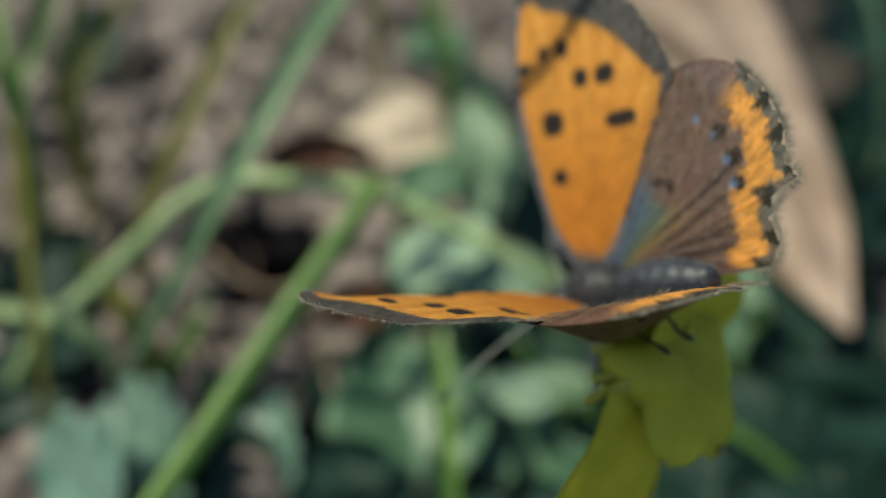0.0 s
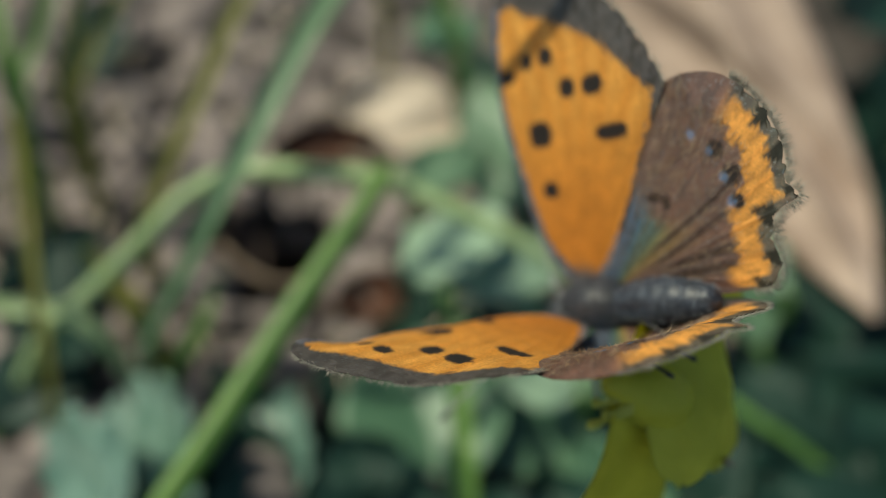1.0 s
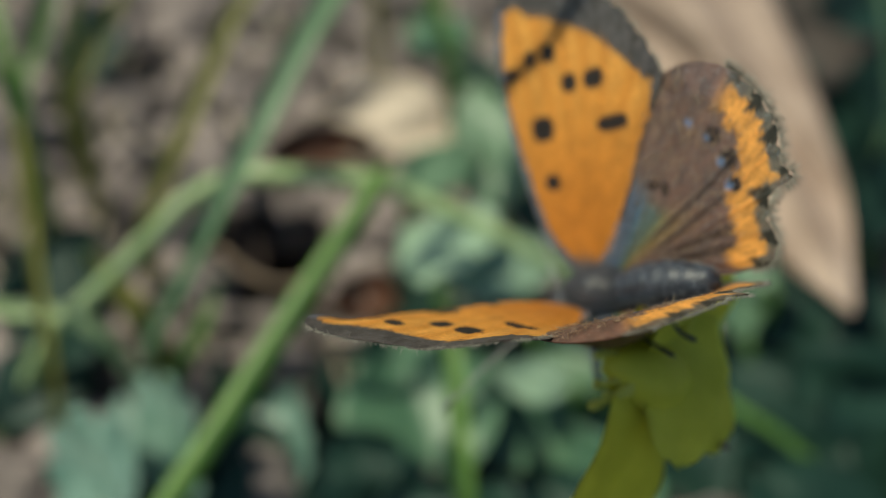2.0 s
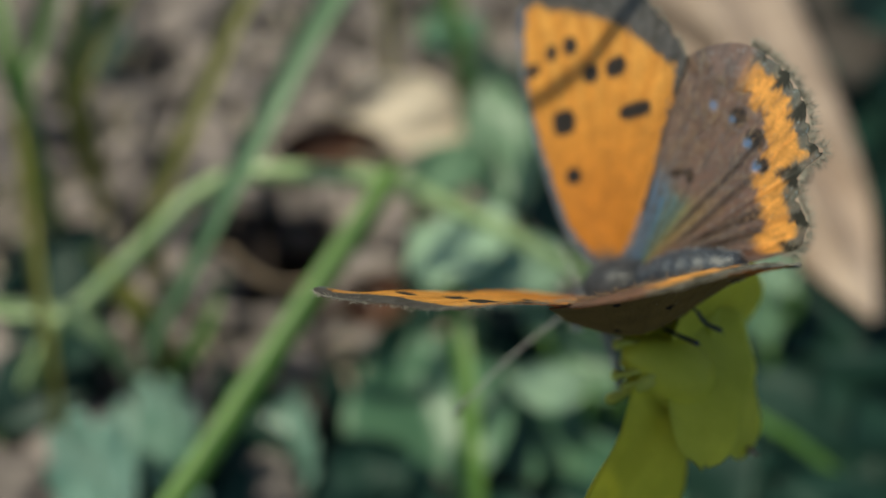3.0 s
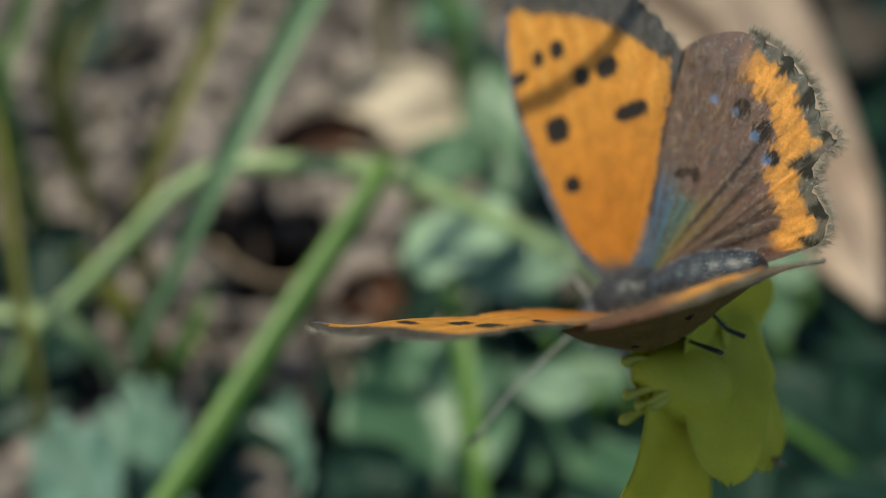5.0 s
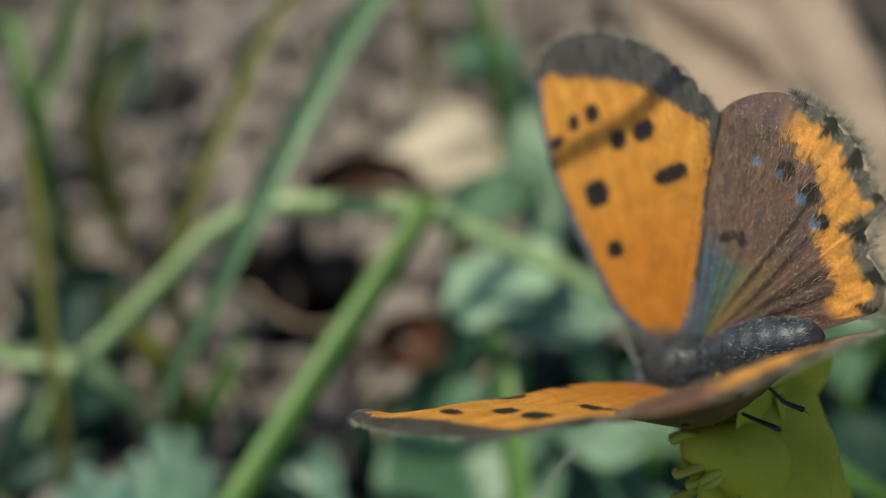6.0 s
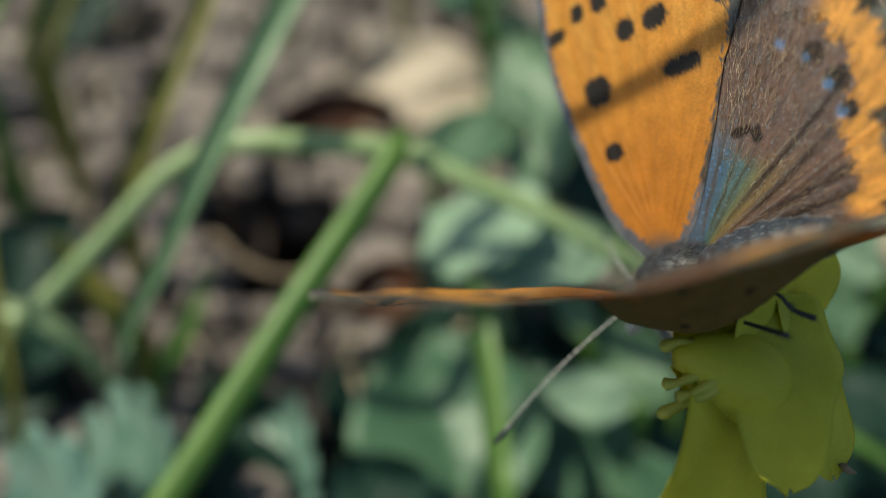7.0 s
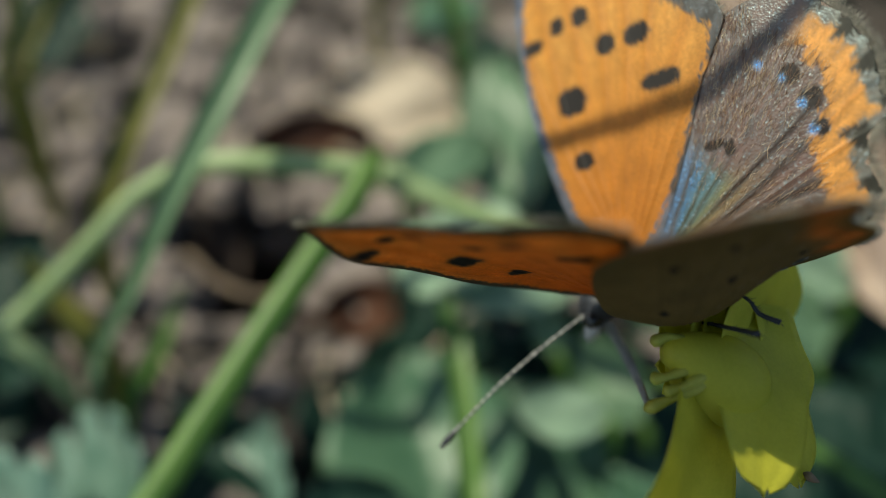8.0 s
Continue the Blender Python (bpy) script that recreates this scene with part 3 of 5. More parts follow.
def build_leaves():
    herb = "leaves of the low herbs"
    plant_leaf("herb_leaf", fan_geometry((5.0, 48.5, 13.0), (3.4, 35.8, 14.6), (-0.35, -0.45, 0.82), 13.0, 5, 0.09, 0.12, seed=1, round_lobes=3), M_LEAF_PALE, "rounded grey-green leaf with a scalloped edge",
               [(5.0, 48.5, 13.0), (9, 49, 8), (12, 48, -3)], "leaf", herb)
    # the near-black leaves are fillers for the shaded gaps between the others
    for base, tip, w, lob, mat, seed in (
            ((-1.4, 50.3, 13.6), (8.3, 55.9, 14), 6.5, 0, M_LEAF_MID, 2), ((10.6, 48.2, 11), (8.0, 64.9, 18), 8.5, 0, M_LEAF_MID, 3),
            ((3, 20, 0), (-1, 38, 4), 17, 0, M_LEAF, 5), ((16, 22, -1), (6, 36, 3.5), 12, 3, M_LEAF, 6),
            ((15.7, 41.1, 13.0), (3.2, 38.3, 12.2), 7.0, 0, M_LEAF_PALE, 41), ((12.9, 34.8, 8.0), (11.7, 39.5, 10.0), 3.4, 0, M_LEAF_MID, 42), ((20.2, 29.7, 5.0), (13.9, 37.0, 7.0), 7.0, 0, M_LEAF_MID, 43),
            ((16.4, 28.5, 7.8), (8.7, 29.2, 8.8), 4.6, 0, M_LEAF_PALE, 7), ((37.5, 35.5, 5), (34.8, 41.5, 10.5), 5.5, 3, M_LEAF_MID, 8), ((30.8, 32.5, 4.5), (29.3, 39.5, 9), 5.0, 3, M_LEAF_MID, 9),
            ((44, 18, 0), (33, 36, 2), 15, 0, M_LEAF_SHADE, 10), ((30, 16, -1), (22, 34, 1.5), 15, 0, M_LEAF_SHADE, 11), ((24, 14, 0), (17, 26, 4), 9, 3, M_LEAF, 12),
            ((48, 36, 2), (37, 52, 6), 14, 0, M_LEAF_SHADE, 13), ((-46, 40, 0), (-38, 52, 5), 11, 3, M_LEAF_SHADE, 14), ((-44, 28, 0), (-34, 40, 4), 9, 0, M_LEAF_SHADE, 15),
            ((0, 98, 2), (9, 84, 9), 9, 3, M_LEAF, 16), ((14, 92, 0), (8, 78, 8), 8, 3, M_LEAF, 17), ((-12, 24, 0), (-22, 33, 1.5), 9, 0, M_LEAF_SHADE, 18),
            ((10, 40, 0), (-2, 50, 2), 11, 0, M_LEAF_SHADE, 19), ((22, 40, 0), (12, 34, 2), 11, 0, M_LEAF_SHADE, 20), ((50, 60, 2), (42, 74, 8), 14, 0, M_LEAF_SHADE, 21),
            ((20, 50, 2), (14, 66, 8), 11, 0, M_LEAF_SHADE, 22), ((-52, 84, 0), (-46, 96, 8), 11, 3, M_LEAF_SHADE, 23), ((40, 40, 9), (33, 46, 14), 6, 3, M_LEAF_PALE, 24),
            ((54, 22, 1), (42, 34, 5), 15, 0, M_LEAF_SHADE, 25), ((46, 8, 0), (34, 22, 4), 14, 0, M_LEAF_SHADE, 26), ((22, 6, 0), (12, 22, 3), 13, 0, M_LEAF_SHADE, 27), ((56, 36, 0), (46, 46, 4), 13, 0, M_LEAF_SHADE, 28),
            ((8, 8, 0), (-4, 20, 2), 12, 0, M_LEAF_SHADE, 29), ((20, 30, 0), (9, 44, 2), 12, 0, M_LEAF_SHADE, 30), ((34, 36, 0), (24, 48, 3), 14, 0, M_LEAF_SHADE, 31), ((62, 10, 0), (50, 24, 5), 14, 0, M_LEAF_SHADE, 32),
            ((-18, 12, 0), (-12, 24, 2), 10, 0, M_LEAF_SHADE, 33), ((52, 76, 0), (38, 84, 5), 15, 0, M_LEAF_SHADE, 34), ((60, 52, 0), (48, 62, 4), 15, 0, M_LEAF_SHADE, 35), ((50, 92, 0), (40, 70, 8), 16, 0, M_LEAF_SHADE, 36), ((66, 66, 0), (52, 72, 8), 16, 0, M_LEAF_SHADE, 37), ((38, 100, 0), (30, 84, 6), 14, 0, M_LEAF_SHADE, 38),
            ((87.7, 106.1, 4.0), (64.6, 93.6, 9.0), 15, 0, M_LEAF_SHADE, 50),
            ((75.9, 74.3, 4.0), (60.9, 75.2, 9.0), 15, 0, M_LEAF_SHADE, 51),
            ((66.1, 55.9, 3.0), (57.4, 59.1, 9.0), 13, 0, M_LEAF_SHADE, 52),
            ((95.5, 121.8, 4.0), (71.0, 111.0, 8.0), 15, 0, M_LEAF_SHADE, 53),
            ((-22.1, 19.5, 0.0), (-25.6, 26.1, 3.0), 9, 0, M_LEAF_SHADE, 54),
            ((-14.6, 19.5, 0.0), (-18.6, 28.6, 2.0), 9, 0, M_LEAF_SHADE, 55),
            ((-45.7, 36.4, 0.0), (-33.2, 36.0, 5.0), 10, 0, M_LEAF_SHADE, 56),
            ((51.0, 20.3, 0.0), (45.6, 30.2, 6.0), 14, 0, M_LEAF_SHADE, 57),
            ((39.5, 18.5, 0.0), (37.5, 27.2, 4.0), 11, 0, M_LEAF_SHADE, 58),
            ((-3.3, 19.5, 0.0), (-7.2, 25.7, 4.0), 10, 0, M_LEAF_SHADE, 59),
            ((-17, 20, 0), (-16, 32, 1), 9, 0, M_LEAF_SHADE, 66), ((-4, 30, 0), (4, 42, 1.5), 11, 0, M_LEAF_SHADE, 60), ((10, 28, 0), (15, 40, 2), 11, 0, M_LEAF_SHADE, 61), ((-8, 27, 0), (-4, 37, 1), 9, 0, M_LEAF_SHADE, 62), ((20, 22, 0), (27, 34, 1.5), 11, 0, M_LEAF_SHADE, 63),
            ((0, 38, 0), (8, 50, 1.5), 11, 0, M_LEAF_SHADE, 64), ((14, 12, 0), (4, 20, 1.5), 11, 0, M_LEAF_SHADE, 65),
            ((64, 92, 0), (54, 84, 8), 16, 0, M_LEAF_SHADE, 39), ((56, 48, 6), (44, 56, 12), 11, 0, M_LEAF_SHADE, 40)):
        kind = {M_LEAF: "dull green lobed leaf" if lob else "dull green oval leaf", M_LEAF_SHADE: "filler leaf close to the soil, green darkened as shade", M_LEAF_PALE: "small pale green oval leaf", M_LEAF_MID: "grey-green oval leaf behind the grass"}[mat]
        b = np.array(base, float)
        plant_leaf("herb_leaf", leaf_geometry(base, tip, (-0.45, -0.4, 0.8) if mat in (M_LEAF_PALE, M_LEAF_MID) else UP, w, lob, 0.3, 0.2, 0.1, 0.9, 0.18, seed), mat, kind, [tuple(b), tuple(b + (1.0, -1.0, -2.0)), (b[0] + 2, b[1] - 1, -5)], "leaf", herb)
    crenate = "scalloped blue-green leaf with painted pale highlights"
    for base, tip, w, lobes, cut, seed in (((-24.0, 18.2, 0.0), (-25.2, 29.6, 8.0), 21.0, 7, 0.20, 3), ((-27.5, 16.0, 4.0), (-30.6, 25.4, 9.4), 16.0, 6, 0.14, 6), ((-11.8, 19.0, 0.0), (-13.4, 31.6, 4.0), 9.5, 8, 0.22, 11)):
        b = np.array(base)
        plant_leaf("herb_leaf", fan_geometry(base, tip, (-0.6, -0.2, 0.78), w, lobes, cut, 0.15, seed=seed, round_lobes=3.5, n=22, cross=81), M_LEAF_BLUE, crenate,
                   [tuple(b), tuple(b - (0.6, 2.0, 2.5)), (b[0] - 1.0, b[1] - 3.5, -6)], "leaf", herb)


# ---- the yellow flower (its own space is the butterfly's) ----
F_RIGHT, F_DOWN, F_NEAR = np.array([-0.595, -0.475, -0.648]), np.array([0.177, 0.709, -0.683]), np.array([-0.784, 0.521, 0.337])
F_HEART = np.array([-7.21, 3.58, -1.52])


def fl(r, d, v):
    return F_HEART + F_RIGHT * r + F_DOWN * d + F_NEAR * v


def petal_geometry(rows, nrm, cup, seed, n=34, cross=17):
    """A soft petal along rows (right, down, near, width), with a rounded, uneven tip and fine pleats."""
    rng = np.random.default_rng(seed)
    at = spline([(*fl(r, d, v), w) for r, d, v, w in rows], n)
    ph = rng.uniform(0, 6.28, 4)
    top, bottom, faces = [], [], []
    for i in range(n):
        s = i / (n - 1)
        tan = unit(at[min(i + 1, n - 1), :3] - at[max(i - 1, 0), :3])
        nn = unit(nrm - tan * (nrm @ tan))
        side = np.cross(tan, nn)
        end = max(0.0, (s - 0.8) / 0.2)
        w = at[i, 3] * math.sqrt(max(0.02, 1 - end ** 2.4)) * (1 + 0.025 * math.sin(17 * s + ph[0]))
        for k in range(cross):
            a = 2 * k / (cross - 1) - 1
            h = cup * w * a * a * 0.5 + 0.006 * w * math.cos(11 * a + ph[1]) * s + 0.022 * w * math.sin(6 * s + 2.5 * a + ph[2])
            tip = tan * (0.16 * math.sin(4 * a + ph[3]) * end)
            c = at[i, :3] + side * a * w / 2 + nn * h + tip
            thick = 0.002 + 0.02 * (1 - a ** 4)
            top.append(c + nn * thick)
            bottom.append(c - nn * thick)
    m = n * cross
    for i in range(n - 1):
        for k in range(cross - 1):
            a, b2, c, d = i * cross + k, i * cross + k + 1, (i + 1) * cross + k + 1, (i + 1) * cross + k
            faces += [(a, b2, c, d), (m + d, m + c, m + b2, m + a)]
        for k in (0, cross - 1):
            a, d = i * cross + k, (i + 1) * cross + k
            faces.append((a, d, m + d, m + a))
    for i in (0, n - 1):
        for k in range(cross - 1):
            a, b2 = i * cross + k, i * cross + k + 1
            faces.append((a, b2, m + b2, m + a))
    return top + bottom, faces


def build_flower():
    flower = new("yellow_flower")
    tagged(flower, "yellow flower with drooping petals and short stamens", "flower")
    turned = 0.82 * F_NEAR + 0.5 * F_RIGHT + 0.26 * F_DOWN
    facing = 0.95 * F_NEAR + 0.05 * F_RIGHT - 0.1 * F_DOWN
    petals = (([(0.0, -0.4, -0.9, 2.4), (-0.3, 0.8, -0.5, 3.6), (-0.45, 2.2, -0.1, 4.4), (-0.8, 4.0, 0.1, 5.6), (-1.35, 5.8, 0.1, 7.0), (-2.0, 7.8, 0.0, 7.4)], 0.03),
              ([(1.6, -2.6, -1.5, 3.8), (1.5, -1.4, -0.9, 4.6), (1.4, 0.0, -0.1, 4.8), (1.35, 1.4, 0.5, 3.6), (1.3, 2.7, 0.8, 2.9), (1.3, 4.15, 0.9, 2.5)], 0.04),
              ([(2.6, -2.4, -1.6, 1.8), (3.1, -0.6, -1.3, 2.8), (3.3, 0.9, -1.1, 3.0), (3.6, 2.7, -0.9, 2.9), (3.8, 4.1, -0.8, 2.4)], 0.05),
              ([(0.9, 0.6, -0.7, 3.6), (1.5, -0.6, -1.2, 5.0), (2.5, -1.9, -1.9, 5.0), (3.7, -3.5, -2.4, 4.4), (4.3, -4.8, -2.6, 3.4)], 0.05),
              ([(1.0, -2.4, -1.9, 4.2), (0.6, -0.8, -1.5, 5.2), (0.5, 0.9, -1.2, 5.0), (0.5, 2.6, -1.0, 4.2)], 0.04),
              ([(1.8, -2.8, -2.1, 4.0), (1.5, -1.0, -1.8, 5.8), (1.5, 0.8, -1.6, 6.2), (1.7, 2.6, -1.4, 5.6)], 0.05))
    for k, (rows, cup) in enumerate(petals):
        v, f = petal_geometry(rows, facing if k == 1 else turned, cup, k + 1)
        ob = mesh_object("petal", v, f, M_PETAL, flower)
        if k == 2:
            v, f = tube_geometry([fl(4.1, 3.7, -0.8), fl(4.3, 3.9, -0.82), fl(4.6, 4.0, -0.85)], [0.2, 0.24, 0.08], 8, 8, 0.5)
            mesh_object("withered_tip", v, f, M_TWIG, ob, "small brown withered tip")
    v, f = tube_geometry([fl(1.7, 1.3, -1.2), fl(1.0, 0.9, -0.9), fl(0.2, 0.4, -0.55), fl(-0.8, 0.0, -0.2), fl(-1.6, -0.3, 0.1), fl(-2.3, -0.3, 0.1)], [0.9, 1.5, 1.6, 1.3, 0.85, 0.35], 24, 20)
    mesh_object("flower_heart", v, f, M_PETAL, flower, "yellow-green bell at the middle of the flower")
    # short stamens, spread towards the butterfly's tongue
    for end in (((-1.3, 0.8, 0.6), (-2.0, 1.2, 0.4), (-2.7, 1.6, 0.2)), ((-1.5, -0.7, 0.4), (-2.1, -0.9, 0.2), (-2.6, -0.7, 0.0)), ((-1.6, 0.2, 0.5), (-2.2, 0.5, 0.3), (-2.6, 0.6, 0.1)), ((-1.2, 0.4, 0.7), (-1.8, 0.8, 0.6), (-2.2, 1.0, 0.4))):
        pts = [fl(-0.6, 0.3 * end[0][1], 0.4)] + [fl(*e) for e in end]
        pts.append(pts[-1] + (pts[-1] - pts[-2]) * 0.3)
        tube("stamen", pts, [0.26, 0.22] + [0.15] * (len(pts) - 4) + [0.24, 0.06], M_STAMEN, flower, n=22, seg=10)
    for tip in (fl(-2.0, -1.2, -0.9), fl(-2.1, 0.2, -0.8), fl(-1.7, 1.2, -0.9)):
        v, f = leaf_geometry(fl(-0.2, 0.0, -1.4), tip, F_NEAR, 1.6, 0, 0, 0.3, 0.1, 0.9, 0.06, 7, 14, 9)
        mesh_object("sepal", v, f, M_PETAL, flower)
    down = np.array([0.741, 0.064, -0.669])
    tube("flower_stalk", [fl(0.2, 0.0, -1.6), fl(0.7, 1.5, -2.2), fl(0.9, 4.0, -2.7), fl(0.9, 6.5, -3.2) + down * 2, fl(0.9, 6.5, -3.2) + down * 14, fl(0.9, 6.5, -3.2) + down * 36], [0.4, 0.32, 0.32, 0.35, 0.4, 0.6], M_SEPAL, flower, n=30)
    return flower


# ---- the butterfly ----
HINGE = 0.6
# how each wing is set: its lift, its twist and where the twist starts
SET = {(-1, "fore"): (radians(50.3), 0.0, -4.0), (-1, "hind"): (radians(50.3), 0.0, -6.0), (1, "fore"): (radians(48.2), 0.185, -2.8), (1, "hind"): (radians(41.4), -0.134, -6.0)}
C_ORANGE, C_BLACK, C_EDGE = (0.68, 0.29, 0.048), (0.022, 0.017, 0.016), (0.078, 0.064, 0.058)
C_BROWN, C_BAND = (0.128, 0.060, 0.043), (0.66, 0.30, 0.07)
C_ORANGE_U, C_TAUPE = (0.66, 0.28, 0.05), (0.25, 0.16, 0.055)
FORE_ROOT, HIND_ROOT = (-3.7, 0.2), (-5.2, 0.1)
FORE_EDGE = [(-3.0, 0.3), (-1.75, 1.9), (-0.95, 4.3), (-0.42, 6.9), (-0.05, 9.8), (0.0, 12.4), (-0.25, 14.2), (-0.9, 15.3), (-2.0, 15.75), (-3.3, 15.55), (-5.1, 14.8), (-7.35, 13.0), (-8.75, 10.95), (-9.4, 9.35),
             (-9.1, 8.5), (-8.25, 7.2), (-7.1, 4.6), (-5.8, 2.0), (-4.6, 0.5)]
HIND_EDGE = [(-4.9, 0.7), (-5.0, 3.0), (-6.0, 5.8), (-7.6, 8.1), (-9.7, 9.35), (-11.5, 9.25), (-12.8, 8.35), (-13.7, 6.95), (-14.05, 5.6), (-13.95, 4.65), (-14.4, 4.05), (-13.5, 3.45), (-13.2, 2.5),
             (-13.4, 1.4), (-12.95, 0.45), (-12.2, -0.1), (-10.6, -0.8), (-8.4, -1.0), (-6.4, -0.6)]
FORE_SPOTS = ((-2.6, 5.23, 0.52, 0.42), (-2.42, 8.0, 0.75, 0.68), (-6.6, 7.6, 0.85, 0.40), (-2.2, 11.62, 0.40, 0.42), (-3.4, 11.62, 0.46, 0.46), (-4.4, 9.95, 0.48, 0.48), (-5.9, 9.85, 0.62, 0.5),
              (-0.7, 11.1, 0.70, 0.36), (-0.4, 7.75, 0.35, 0.38))
HIND_SPOTS = ((-11.85, 5.1, 0.42, 0.42), (-12.0, 4.0, 0.34, 0.34), (-11.3, 6.2, 0.40, 0.40), (-8.2, 4.4, 0.45, 0.2), (-8.75, 4.15, 0.22, 0.34))


def blend(colour, other, amount):
    return colour * (1 - amount[:, None]) + np.array(other) * amount[:, None]


def smooth_step(x, lo, hi):
    s = np.clip((x - lo) / (hi - lo), 0, 1)
    return s * s * (3 - 2 * s)


def ragged(u, v, size):
    """Small uneven shifts, so that the borders of the pattern look like rows of scales."""
    return 0.5 * np.sin(u * 7.3 / size + 1.7 * np.sin(v * 5.1 / size)) + 0.5 * np.sin(v * 8.9 / size + 2.1 * np.sin(u * 6.7 / size + 1.0))


def spots_on(colour, u, v, spots, grow=1.0):
    w = 0.10 * ragged(u, v, 0.6)
    for k, (cu, cv, ru, rv) in enumerate(spots):
        d = ((np.abs(u - cu) / (ru * grow)) ** 2.6 + (np.abs(v - cv) / (rv * grow)) ** 2.6) ** (1 / 2.6)
        colour = blend(colour, C_BLACK, 1 - smooth_step(d + w, 0.82, 1.1))
    return colour


def edge_distance(u, v, outline):
    best, where = np.full(len(u), 1e9), np.zeros(len(u), int)
    for i, (a, b) in enumerate(outline):
        d = np.hypot(u - a, v - b)
        near = d < best
        best[near], where[near] = d[near], i
    return best, where


def streaks(u, v, root):
    """Fine light and dark streaks along the rows of scales."""
    ang = np.arctan2(v - root[1], u - root[0])
    r = np.hypot(u - root[0], v - root[1])
    cell = np.floor(ang * 85 + 0.5 * np.sin(r * 2.3)) * 7.13 + np.floor(r * 1.7 + 0.6 * np.sin(ang * 40)) * 3.71
    return np.modf(np.abs(np.sin(cell) * 43758.5453))[0] - 0.5


def vein_lines(u, v, root, angles, wide=0.07):
    ang = np.degrees(np.arctan2(v - root[1], u - root[0]))
    r = np.hypot(u - root[0], v - root[1])
    out = np.zeros(len(u))
    for a in angles:
        bent = a + 1.5 * np.sin(r * 0.4 + a)
        out = np.maximum(out, np.exp(-(((ang - bent) * np.pi / 180 * r) / wide) ** 2))
    return out * smooth_step(r, 0.5, 2.0)


def fore_pattern(u, v, outline, under):
    n = len(outline)
    d, i = edge_distance(u, v, outline)
    s = i / (n - 1)
    width = np.interp(s, [0, 0.05, 0.30, 0.395, 0.445, 0.55, 0.66, 0.73, 0.78, 1.0], [0.7, 0.5, 0.34, 0.5, 2.0, 2.1, 1.5, 0.8, 0.05, 0.4])
    col = np.tile(np.array(C_ORANGE_U if under else C_ORANGE), (len(u), 1))
    r = np.hypot(u - FORE_ROOT[0], v - FORE_ROOT[1])
    col = blend(col, np.array(C_ORANGE) * (0.86, 0.72, 0.6), 0.85 * (1 - smooth_step(r, 2, 10)))
    veins = vein_lines(u, v, FORE_ROOT, (72, 78, 85, 92, 99, 107, 115, 122))
    col = blend(col, np.array(C_ORANGE) * (0.72, 0.55, 0.5), 0.12 * veins)
    pale = (1 - vein_lines(u, v, FORE_ROOT, (72, 78, 85, 92, 99, 107, 115, 122), 0.36)) * smooth_step(r, 5, 11)
    col = blend(col, (0.86, 0.47, 0.12), 0.32 * pale * (1 + streaks(u, v, FORE_ROOT)))
    col = spots_on(col, u, v, FORE_SPOTS, 1.0 if not under else 0.85)
    edge = 1 - smooth_step(d + 0.16 * ragged(u, v, 0.55), width * 0.88, width * 1.08)
    col = blend(col, np.array(C_TAUPE) * 0.55 if under else C_EDGE, edge)
    costa = (s < 0.40) | (s > 0.92)
    col[costa] = blend(col[costa], (0.10, 0.075, 0.045) if under else (0.17, 0.165, 0.185), 0.8 * edge[costa])
    col = col * (1 + 0.10 * streaks(u, v, FORE_ROOT) + 0.7 * edge * streaks(v, u, FORE_ROOT))[:, None]
    return blend(col, (0.10, 0.09, 0.09), 1 - smooth_step(r, 0.5, 1.6)), veins


